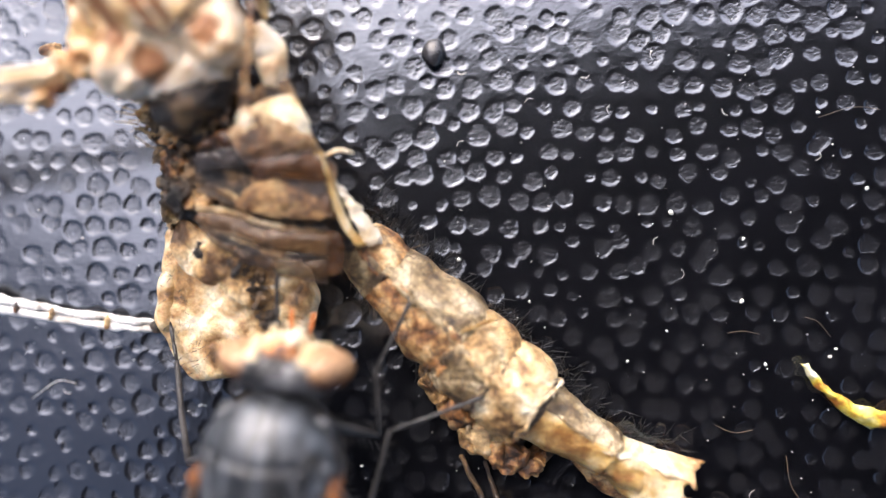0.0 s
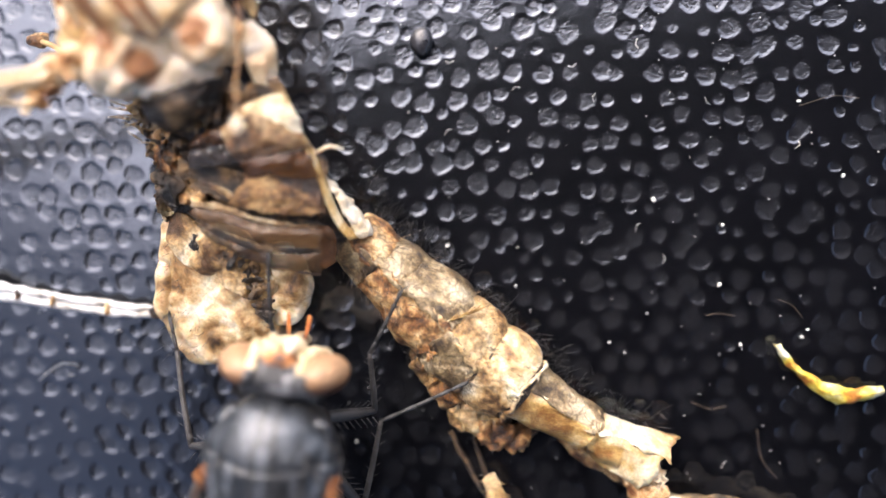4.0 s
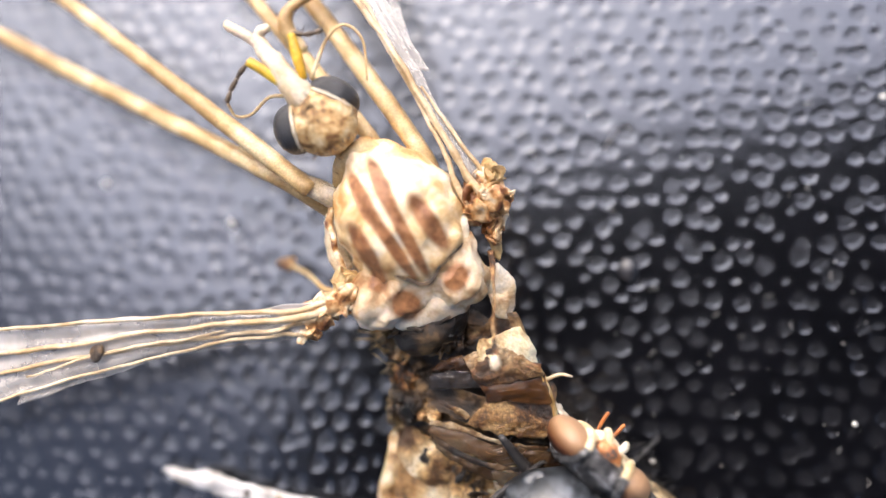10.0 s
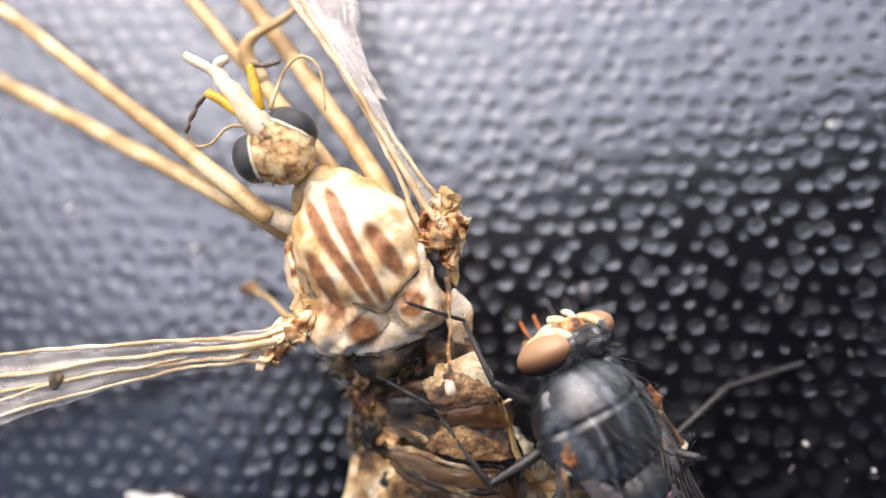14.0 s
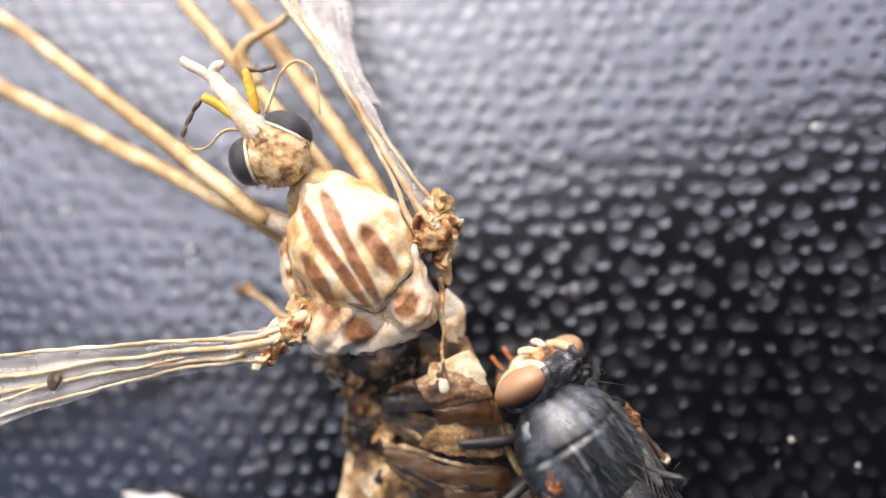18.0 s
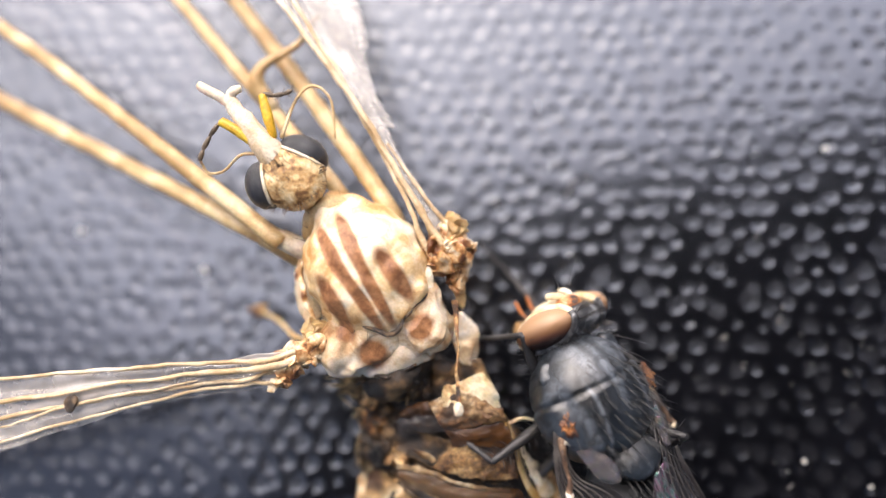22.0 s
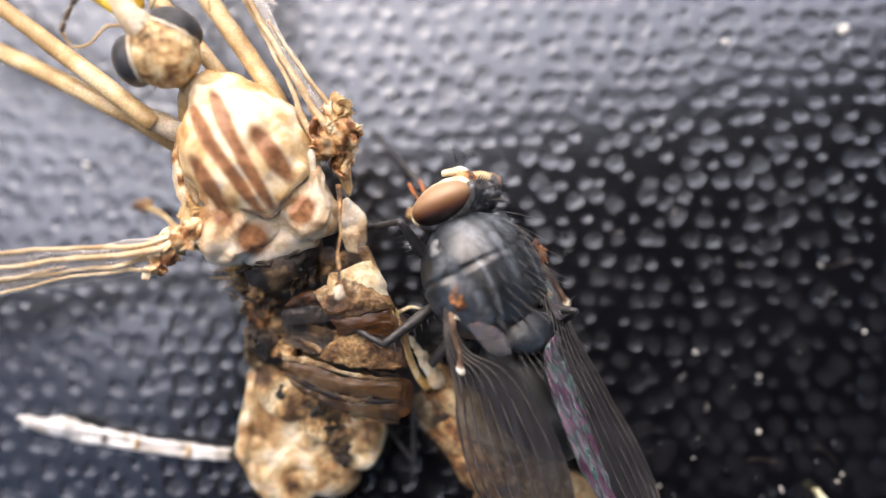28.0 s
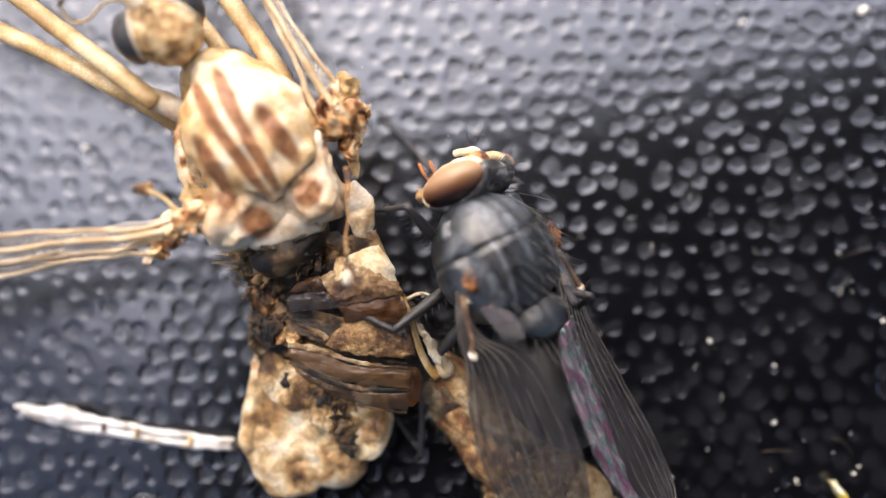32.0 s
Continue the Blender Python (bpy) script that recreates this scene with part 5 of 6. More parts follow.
tube(s, [(8.0, -9.55, 0.4, 0.18), (9.3, -9.95, 0.4, 0.26), (10.8, -10.3, 0.35, 0.22)], 40, 12, 0.7, 0.12, 1.8, 92, sharp=True)
ragged(s, (9.0, -9.8, 0.35), (0.9, 0.3, 0.25), 20, 53, 0.13)
cpart("tail_fold", s, "amber", abdomen, "amber fold")
s = Shape()
tube(s, [(3.25, -8.3, 0.35, 0.14), (3.6, -9.0, 0.5, 0.28), (4.3, -9.9, 0.45, 0.26), (5.0, -10.9, 0.3, 0.13)], 40, 14, 0.7, 0.14, 2, 93, sharp=True)
for j in range(120):
    u = rng.random()
    p = smooth_line([(3.25, -8.3, 0.5), (3.6, -9.0, 0.7), (4.3, -9.9, 0.62), (5.0, -10.9, 0.4)], 40)[int(u * 39)]
    bristle(s, (p[0] + rng.gauss(0, 0.14), p[1] + rng.gauss(0, 0.1), p[2]), (rng.gauss(0, 0.7), rng.gauss(-0.3, 0.7), 0.4), rng.uniform(0.12, 0.3), 0.009)
cpart("tail_fold", s, "pale", abdomen, "pale brown hairy fold")
for rows in ([(2.35, -7.3, 0.15, 0.05), (2.85, -8.25, 0.15, 0.06), (3.5, -9.4, 0.12, 0.04)], [(2.9, -7.4, 0.2, 0.04), (3.1, -8.1, 0.2, 0.05), (3.3, -8.6, 0.15, 0.03)]):
    s = Shape()
    tube(s, rows, 16, 7, 0.8, 0.05, 3, 5)
    cpart("stub", s, "rot", abdomen, "blackened thin stub")
# black fuzz along the abdomen's edges
s = Shape()
rng = random.Random(8)
for k in range(420):
    u = rng.random()
    p = smooth_line([(0.5, -1.7, 0.2), (1.3, -2.6, 0.2), (2.1, -3.3, 0.3), (3.2, -4.3, 0.3), (4.4, -5.3, 0.25), (5.2, -6.2, 0.2), (7.2, -7.2, 0.3)], 60)[int(u * 59)]
    q = (p[0] + rng.gauss(0, 0.15), p[1] + rng.gauss(0, 0.15), abs(p[2] + rng.gauss(0, 0.2)))
    bristle(s, q, (rng.gauss(0.6, 0.6), rng.gauss(0.5, 0.6), rng.random()), rng.uniform(0.15, 0.45), 0.009)
for k in range(140):
    p = (rng.uniform(1.2, 3.6), 0, 0)
    q = (p[0], -4.9 - (p[0] - 1.2) * 1.05 + rng.gauss(0, 0.2), rng.uniform(0.1, 0.5))
    bristle(s, q, (rng.gauss(-0.5, 0.6), rng.gauss(-0.6, 0.6), rng.random()), rng.uniform(0.15, 0.4), 0.009)
for k in range(200):
    q = (rng.uniform(-4.0, -1.2), rng.uniform(-5.4, -2.6), 0)
    bristle(s, (q[0], q[1], 0.95 + 0.25 * math.sin(q[0])), (rng.gauss(-0.3, 0.6), rng.gauss(-0.5, 0.6), 0.7), rng.uniform(0.12, 0.3), 0.007)
cpart("fuzz", s, "bristle", abdomen, "black fuzz and fine hairs")

# ---- things lying on the sheet ----
s = Shape()
tube(s, [(-4.55, -4.36, 0.28, 0.07), (-5.4, -4.26, 0.30, 0.09), (-6.6, -4.08, 0.30, 0.09), (-8.0, -3.82, 0.36, 0.11), (-8.7, -3.68, 0.40, 0.22), (-9.2, -3.66, 0.34, 0.12), (-9.95, -3.50, 0.25, 0.06)], 60, 10, 0.8, 0.05, 3.5, 5)
st = part("broken_leg", s, M["white_leg"])
s = Shape()
tube(s, [(-4.50, -4.46, 0.22, 0.08), (-5.4, -4.44, 0.24, 0.10), (-6.6, -4.28, 0.24, 0.10), (-8.0, -4.04, 0.30, 0.12), (-8.8, -3.86, 0.30, 0.14), (-9.8, -3.66, 0.22, 0.06)], 60, 10, 0.8, 0.05, 3.5, 7)
part("strand", s, M["white_leg"], st)
for x, y in ((-5.6, -4.33), (-6.9, -4.14), (-7.7, -3.98)):
    s = Shape()
    blob(s, (x, y, 0.33), (0.07, 0.17, 0.10), turn_z(-8), 3, 0.03, 4, 3)
    part("joint", s, M["husk"], st, "brown joint")
s = Shape()
blob(s, (-4.48, -4.42, 0.25), (0.14, 0.16, 0.14), None, 3, 0.06, 4, 4)
part("joint", s, M["rot"], st, "dark broken end")
tagged(st, "broken bleached white insect leg lying on the sheet", "insect leg")
s = Shape()
rows = [(9.66, -5.28, 0.14, 9.90, -5.22, 0.18), (9.80, -5.62, 0.16, 10.08, -5.52, 0.28), (10.15, -5.93, 0.16, 10.30, -5.78, 0.2), (10.50, -6.30, 0.14, 10.75, -5.98, 0.30), (11.0, -6.68, 0.14, 11.15, -6.14, 0.32), (11.5, -6.72, 0.12, 11.5, -6.16, 0.28), (12.1, -6.45, 0.12, 12.1, -6.15, 0.2)]
rows = [tuple(r[i] * 0.85 + r[(i + 3) % 6] * 0.15 for i in range(6)) for r in rows]
sheet(s, rows, 40, 12, 0.08, 0.10, 0.06, 2.4, 3, sharp=True)
tagged(part("fleck", s, M["fleck"]), "curled yellow papery fleck lying on the sheet", "debris")
s = Shape()
blob(s, (1.80, 1.66, 0.10), (0.28, 0.34, 0.22), None, 4, 0.03, 2, 3, lambda p: Vector((p.x * (0.65 + 0.35 * min(1, p.y + 1)), p.y, p.z)))
tagged(part("bead", s, M["bead"]), "small black drop-shaped bead stuck to the sheet", "debris")

grain = None
GRAINS = [(2.33, -2.96, 0.07), (7.02, -1.95, 0.085), (8.57, -2.54, 0.06), (8.52, -3.90, 0.075), (9.01, -5.28, 0.06), (10.38, -5.11, 0.06), (6.04, -5.22, 0.05), (11.21, -1.46, 0.07),
          (10.98, 6.22, 0.20), (7.99, 5.97, 0.11), (10.2, 0.21, 0.06), (0.13, -7.58, 0.05), (-8.51, 2.90, 0.14), (-12.14, 4.02, 0.12), (3.9, -3.9, 0.04), (10.51, -4.94, 0.05), (6.9, -4.55, 0.04)]
for x, y, r in GRAINS:
    r *= 0.8
    if grain is None:
        s = Shape()
        blob(s, (0, 0, 0), (1.0, 0.7, 0.6), None, 2, 0.15, 1.5, 4)
        grain = part("dust_grain", s, M["dust"])
        tagged(grain, "tiny pale glinting dust grain on the sheet", "dust", group="dust grains")
        grain.scale = (r,) * 3
        grain.location = Vector((x, y, r * 0.4)) * MM
    else:
        g = copy_thing(grain, pose(x * MM, y * MM, r * 0.4 * MM, 0, 0, 70 * x))
        g.scale = (r,) * 3
FIBRES = [[(9.84, -4.24, 0.05), (10.1, -4.35, 0.12), (10.38, -4.67, 0.05)], [(9.41, -7.26, 0.05), (9.5, -7.9, 0.1), (9.87, -8.39, 0.05)], [(7.9, -6.6, 0.05), (8.3, -6.75, 0.1), (8.7, -6.7, 0.05)],
          [(1.22, 4.72, 0.03), (1.40, 5.0, 0.08), (1.62, 5.30, 0.03)], [(8.2, -4.6, 0.03), (8.5, -4.55, 0.08), (8.9, -4.62, 0.03)],
          [(10.2, 0.1, 0.03), (10.9, 0.3, 0.1), (11.5, 0.25, 0.04)], [(-7.5, -6.1, 0.04), (-6.9, -5.7, 0.08), (-6.5, -5.75, 0.04)]]
for f in FIBRES:
    s = Shape()
    tube(s, [(*p, 0.006) for p in f], 14, 5)
    tagged(part("fibre", s, M["fibre"] if f[0][0] > 2 else M["dust"]), "short thin fibre lying on the sheet", "fibre", group="fibres")
rng = random.Random(12)
s = Shape()
for k in range(300):
    x, y = rng.uniform(-10, 12), rng.uniform(-10, 8)
    d = rng.uniform(0, 6.28)
    if rng.random() < 0.9:
        blob(s, (x, y, 0.02), (rng.uniform(0.007, 0.018),) * 3, None, 1)
    else:
        tube(s, [(x, y, 0.02, 0.004), (x + 0.12 * math.cos(d), y + 0.12 * math.sin(d), 0.05, 0.005), (x + 0.2 * math.cos(d + 0.5), y + 0.2 * math.sin(d + 0.5), 0.02, 0.004)], 5, 4)
tagged(part("fine_dust", s, M["dust"]), "fine pale dust and lint over the sheet", "dust", kind="stuff")

# ---- the live fly, built facing +y over its own footprint ----
fly = empty("fly")
tagged(fly, "live grey-black fly with tan compound eyes and smoky wings", "fly")


def fpart(name, shape, material, parent=None, label=""):
    return part(name, shape, M[material], parent or fly, label)


def chest(p):
    q = p.copy()
    q.x *= 1.0 - 0.20 * max(p.y, 0) ** 2 - 0.10 * min(p.y, 0) ** 2
    dip = 0.042 * math.exp(-((p.y - 0.12 - 0.10 * abs(p.x)) / 0.030) ** 2) * (0.4 + 0.6 * min(1, abs(p.x) * 1.6))
    # the plate behind the seam stands a little proud
    dip -= 0.014 * math.exp(-((p.y - 0.04 - 0.10 * abs(p.x)) / 0.05) ** 2)
    q.x *= 1 - dip
    side = abs(p.x)
    # a hollow before the wing, a raised callus behind it
    q *= 1 - 0.10 * math.exp(-((p.y - 0.16) / 0.16) ** 2 - ((side - 0.80) / 0.13) ** 2 - ((p.z - 0.55) / 0.22) ** 2)
    q *= 1 + 0.05 * math.exp(-((p.y + 0.62) / 0.16) ** 2 - ((side - 0.62) / 0.16) ** 2)
    q.z = math.copysign(abs(q.z) ** 0.9, q.z) * (1 - dip)
    return q


s = Shape()
blob(s, (-0.05, 0.08, 2.32), (1.37, 1.48, 1.14), None, 6, 0.03, 1.4, 3, chest)
fth = fpart("thorax", s, "fly_thorax", label="grey dusted thorax with dark stripes")
for sx in (-1, 1):
    s = Shape()
    blob(s, (sx * 0.86, 0.93, 2.60), (0.26, 0.30, 0.20), turn_z(25 * sx), 4, 0.05, 3, 4)
    fpart("shoulder", s, "fly_thorax", fth)
    s = Shape()
    ragged(s, (sx * 1.20, -0.12, 2.78), (0.16, 0.28, 0.20), 44, 61, 0.09)
    fpart("wing_base", s, "wing_knot", fth, "orange-brown wing base")
    s = Shape()
    ragged(s, (sx * 1.28, -0.42, 2.54), (0.06, 0.12, 0.08), 8, 62, 0.06)
    fpart("wing_base", s, "fly_face", fth, "pale wing base")
s = Shape()
blob(s, (0, -1.50, 2.70), (0.66, 0.50, 0.36), None, 4, 0.02, 2, 6, lambda p: Vector((p.x * (1 - 0.3 * max(-p.y, 0)), p.y, p.z)))
fpart("scutellum", s, "fly_thorax", label="grey rounded shield plate")
s = Shape()
blob(s, (0, -2.75, 1.74), (1.15, 1.70, 0.78), None, 4, 0.03, 1.5, 7)
fpart("abdomen", s, "fly_belly", label="grey bristly abdomen")

s = Shape()
blob(s, (0, 1.86, 2.35), (0.96, 0.46, 0.82), None, 5, 0.04, 2.4, 8)
fhead = fpart("head", s, "fly_head", label="silver-grey head between the eyes")
for sx in (-1, 1):
    em = Matrix.Rotation(radians(-14 * sx), 3, "Y") @ Matrix.Rotation(radians(12 * sx), 3, "Z")
    ec = Vector((sx * 0.76, 1.98, 2.42))
    s = Shape()
    blob(s, ec, (0.50, 0.39, 0.72), em, 4)
    fpart("eye", s, "eye_orange", fhead, "smooth tan eye with red-brown rim")
    for nm, a0, a1, mt, lb in (("eye_rim", -110, 75, "fly_face", "cream rim in front of the eye"), ("eye_rim", 75, 250, "fly_head", "silver-grey rim behind the eye")):
        s = Shape()
        rows = []
        for j in range(12):
            an = radians(a0 + (a1 - a0) * j / 11)
            rows.append((*(ec + em @ Vector((-0.10 * sx, 0.41 * math.cos(an), 0.73 * math.sin(an)))), 0.10))
        tube(s, rows, 30, 8, 1.0, 0.02, 4, 5)
        fpart(nm, s, mt, fhead, lb)
    s = Shape()
    tube(s, [(sx * 0.09, 2.32, 2.82, 0.06), (sx * 0.15, 2.46, 2.78, 0.085), (sx * 0.21, 2.56, 2.64, 0.095), (sx * 0.25, 2.62, 2.48, 0.08)], 12, 10, 0.8)
    fpart("feeler", s, "fly_face", fhead, "short cream feeler")
    s = Shape()
    bristle(s, (sx * 0.18, 2.62, 2.86), (sx * 0.5, 0.8, 0.5), 0.5, 0.010)
    fpart("feeler_hair", s, "bristle", fhead)
    s = Shape()
    tube(s, [(sx * 0.16, 2.38, 1.55, 0.025), (sx * 0.20, 2.64, 1.50, 0.045), (sx * 0.22, 2.90, 1.52, 0.040)], 10, 8, 0.8)
    fpart("palp", s, "fly_orange", fhead, "orange mouth palp")
    s = Shape()
    blob(s, (sx * 0.46, 2.18, 2.15), (0.28, 0.24, 0.60), Matrix.Rotation(radians(-8 * sx), 3, "Y"), 4, 0.04, 3, 5)
    fpart("cheek", s, "fly_face", fhead, "pale cream cheek")
s = Shape()
blob(s, (0, 2.20, 2.68), (0.36, 0.28, 0.30), None, 4, 0.06, 3, 9)
fpart("brow", s, "fly_brow", fhead, "orange patch above the feelers")
s = Shape()
blob(s, (0, 2.34, 2.10), (0.36, 0.22, 0.48), None, 4, 0.02, 3, 10)
fpart("face", s, "fly_face", fhead, "pale cream face")
s = Shape()
tube(s, [(0, 2.15, 1.80, 0.24), (0, 2.22, 1.45, 0.20), (0, 2.28, 1.15, 0.16), (0, 2.32, 1.0, 0.20)], 14, 10, 0.8, 0.05, 3, 4)
fpart("mouthpart", s, "husk", fhead, "brown extended sucking mouthpart")

rng = random.Random(21)
s = Shape()
for k in range(190):
    a, y = rng.uniform(-1.35, 1.35), rng.uniform(-1.3, 1.25)
    r = math.sqrt(max(0.05, 1 - (y / 1.48) ** 2))
    p = (1.17 * r * math.sin(a), y, 2.35 + 1.17 * r * math.cos(a))
    bristle(s, p, (0.25 * math.sin(a), -0.75, 0.55 * math.cos(a) + 0.2), rng.uniform(0.2, 0.7), 0.0085)
for k in range(9):
    x = -0.6 + 0.15 * k
    bristle(s, (x, -1.55 - 0.4 * (1 - (x / 0.66) ** 2), 2.85), (x * 0.4, -0.9, 0.3), 0.9, 0.014)
    for sx in (-1, 1):
        bristle(s, (sx * (0.98 - 0.03 * k + rng.uniform(-0.1, 0.05)), 1.1 - 0.28 * k + rng.uniform(-0.12, 0.12), 2.85), (sx * rng.uniform(0.2, 0.7), -0.7, rng.uniform(0.2, 0.6)), rng.uniform(0.5, 1.0), 0.009)
for row, x0 in enumerate((-0.72, -0.40, -0.14, 0.14, 0.40, 0.72)):
    for k in range(7):
        x, y = x0 * (1 - 0.1 * (k == 0)), 1.05 - 0.36 * k + 0.08 * (row % 2)
        z = 2.30 + 1.12 * math.sqrt(max(0.05, 1 - (x / 1.22) ** 2 - ((y - 0.08) / 1.46) ** 2))
        blob(s, (x, y, z), (0.035, 0.035, 0.02), None, 1)
        bristle(s, (x, y, z), (0.15 * x, -0.85, 0.40), 0.38 + 0.06 * k, 0.018, 0.2)
for sx in (-1, 1):
    for k in range(60):
        y, z = rng.uniform(-0.6, 1.2), rng.uniform(1.7, 2.6)
        x = 1.22 * math.sqrt(max(0.1, 1 - ((y - 0.08) / 1.46) ** 2 - ((z - 2.32) / 1.12) ** 2))
        bristle(s, (sx * x, y, z), (sx * 0.7, rng.uniform(-0.7, 0.2), 0.3), rng.uniform(0.15, 0.4), 0.008)
fpart("bristles", s, "bristle", fth, "black backward bristles")
s = Shape()
for k in range(16):
    x = -0.5 + k / 15
    bristle(s, (x, 1.88 + 0.1 * (k % 2), 3.05), (x * 0.4, 0.35 if k % 2 else -0.3, 0.9), rng.uniform(0.25, 0.5), 0.014)
    bristle(s, (0.75 * x, 2.40, 1.75), (x, 0.7, -0.5), 0.3, 0.012)
for k in range(60):
    a = rng.uniform(-1.5, 1.5)
    bristle(s, (0.85 * math.sin(a), 1.62 - 0.1 * rng.random(), 2.40 + 0.72 * math.cos(a)), (0.4 * math.sin(a), -0.5, 0.7), rng.uniform(0.12, 0.32), 0.008)
fpart("bristles", s, "bristle", fhead, "black head bristles")
s = Shape()
for k in range(110):
    a, y = rng.uniform(-1.3, 1.3), rng.uniform(-4.2, -1.6)
    r = math.sqrt(max(0.03, 1 - ((y + 2.75) / 1.7) ** 2))
    bristle(s, (1.13 * r * math.sin(a), y, 1.74 + 0.77 * r * math.cos(a)), (0.3 * math.sin(a), -0.8, 0.4), rng.uniform(0.25, 0.5), 0.010)
fpart("bristles", s, "bristle", fth, "black abdomen bristles")

WINGS = {
    -1: ([(-1.34, -0.10, 2.45), (-1.66, -0.87, 2.22), (-1.82, -1.60, 2.05), (-2.10, -2.40, 1.78), (-2.32, -3.40, 1.55), (-2.32, -4.90, 1.35), (-1.90, -6.0, 1.4)],
         [(-1.24, -0.40, 2.50), (-1.36, -1.10, 2.40), (-0.72, -2.00, 2.60), (-0.62, -3.10, 2.64), (-0.72, -4.30, 2.44), (-1.10, -5.50, 2.02), (-1.60, -6.2, 1.6)]),
    1: ([(1.34, -0.25, 2.50), (1.32, -1.20, 2.45), (1.30, -2.20, 2.30), (1.42, -3.40, 2.10), (1.58, -4.80, 1.85), (1.50, -6.20, 1.72), (0.85, -7.1, 1.9)],
        [(0.85, -0.75, 2.78), (0.22, -1.60, 2.98), (-0.28, -2.30, 2.92), (-0.50, -3.20, 2.82), (-0.56, -4.20, 2.66), (-0.48, -5.30, 2.46), (0.30, -6.9, 2.1)]),
}
for sx in (-1, 1):
    lead, trail = WINGS[sx]
    s = Shape()
    sheet(s, [(*a, *b) for a, b in zip(lead, trail)], 70, 72, 0.010, 0.05, 0.03, 1.2, 3, 0.05 if sx < 0 else 0.035, 7)
    w = fpart("wing", s, "fly_wing", label="smoky see-through wing with pleated folds")
    la, tr = smooth_line(lead, 30), smooth_line(trail, 30)
    for u0, u1 in ((0.0, 0.0), (0.06, 0.10), (0.14, 0.22), (0.22, 0.36), (0.30, 0.50), (0.42, 0.64), (0.55, 0.80), (0.75, 0.95)):
        s = Shape()
        rows = []
        for i in range(0, 30, 3):
            u = u0 + (u1 - u0) * i / 29
            p = la[i] * (1 - u) + tr[i] * u
            rows.append((p[0], p[1], p[2] + 0.05 * math.sin(math.pi * u) + 0.02, (0.040 if u0 < 0.1 else 0.026) * (1 - 0.6 * i / 29)))
        tube(s, rows, 28, 6, 0.7, 0.02, 1.2, 3)
        fpart("vein", s, "fly_vein", w)
    # the trailing edge turns up; its shine is painted as coloured streaks
    if sx > 0:
        s = Shape()
        sheet(s, [(*(tr[i] * (0.48 + 0.45 * (i / 28) ** 3) + la[i] * (0.52 - 0.45 * (i / 28) ** 3) + np.array((0, 0, 0.06))), *(tr[i] + np.array((0, 0, 0.05)))) for i in range(7, 28, 3)], 50, 16, 0.01, 0.05, 0.05, 2.4, 5, 0.025, 3)
        fpart("wing_fold", s, "fly_sheen", w, "green and pink wing edge, its iridescence painted in")
    s = Shape()
    sheet(s, [(sx * 1.20, -0.66, 2.60, sx * 0.90, -0.80, 2.84), (sx * 1.18, -1.00, 2.64, sx * 0.72, -1.14, 2.92), (sx * 1.05, -1.40, 2.62, sx * 0.68, -1.50, 2.88), (sx * 0.88, -1.62, 2.70, sx * 0.74, -1.66, 2.80)], 16, 12, 0.03, 0.14, 0.03, 2, 6)
    fpart("calypter", s, "calypter", label="small milky wing lobe")
    s = Shape()
    tube(s, [(sx * 1.32, -0.30, 2.52, 0.10), (sx * 1.45, -0.70, 2.44, 0.07), (sx * 1.55, -1.15, 2.30, 0.06), (sx * 1.66, -1.45, 2.2, 0.09)], 16, 8, 0.8, 0.04, 3, 4)
    fpart("wing_stalk", s, "fly_stalk", w, "brown ridged front edge of the wing")
    s = Shape()
    blob(s, (sx * 1.64, -1.42, 2.22), (0.10, 0.14, 0.07), None, 3, 0.03, 3, 5)
    fpart("wing_scale", s, "cream", w, "tiny pale scale")

LEGS = []
HIPS = ((0.50, 0.80, 1.55), (0.62, 0.05, 1.45), (0.60, -0.70, 1.45))
BONES = ((1.60, 1.50, 1.50), (1.80, 2.10, 2.00), (2.00, 2.10, 1.70))
for sx in (-1, 1):
    for k in range(3):
        lf, lt, ls = BONES[k]
        s = Shape()
        blob(s, (0.10, 0, 0.0), (0.28, 0.24, 0.26), None, 3, 0.03, 3, 4)
        tube(s, [(0.1, 0, 0.0, 0.12), (lf * 0.5, 0, 0.05, 0.13), (lf, 0, 0, 0.075)], 14, 9)
        for j in range(16):
            x = 0.3 + (lf - 0.4) * j / 15
            bristle(s, (x, 0.12 * (-1) ** j, 0.08), (0.5, 0.7 * (-1) ** j, 0.4), 0.24, 0.012)
        lg = fpart("leg", s, "dark", label="black bristly leg")
        s = Shape()
        tube(s, [(0, 0, 0, 0.07), (lt * 0.5, 0, 0.03, 0.062), (lt, 0, 0, 0.050)], 12, 8)
        for j in range(16):
            x = 0.15 + (lt - 0.2) * j / 15
            bristle(s, (x, 0, 0.04), (0.6, 0.6 * (-1) ** j, 0.3 if j % 3 else -0.5), 0.22, 0.011)
        for dy in (-0.4, 0.4):
            bristle(s, (lt, 0, 0), (0.6, dy, 0.5), 0.24, 0.014)
        sh = fpart("shin", s, "leg_grey", lg, "thin grey-dusted shin")
        s = Shape()
        seg = ls / 5
        for j in range(5):
            tube(s, [(seg * j, 0, -0.004 * j * j, 0.036), (seg * (j + 0.75), 0, -0.004 * (j + 1) ** 2, 0.050), (seg * (j + 1), 0, -0.004 * (j + 1) ** 2, 0.034)], 5, 7)
            bristle(s, (seg * (j + 0.8), 0, 0), (0.7, 0.5 * (-1) ** j, 0.2), 0.14, 0.009)
        for dy in (-0.5, 0.5):
            bristle(s, (ls, 0, -0.1), (0.7, dy, -0.4), 0.17, 0.018)
        ft = fpart("foot", s, "dark", lg, "thin black jointed foot")
        LEGS.append((lg, sh, ft, sx, k))


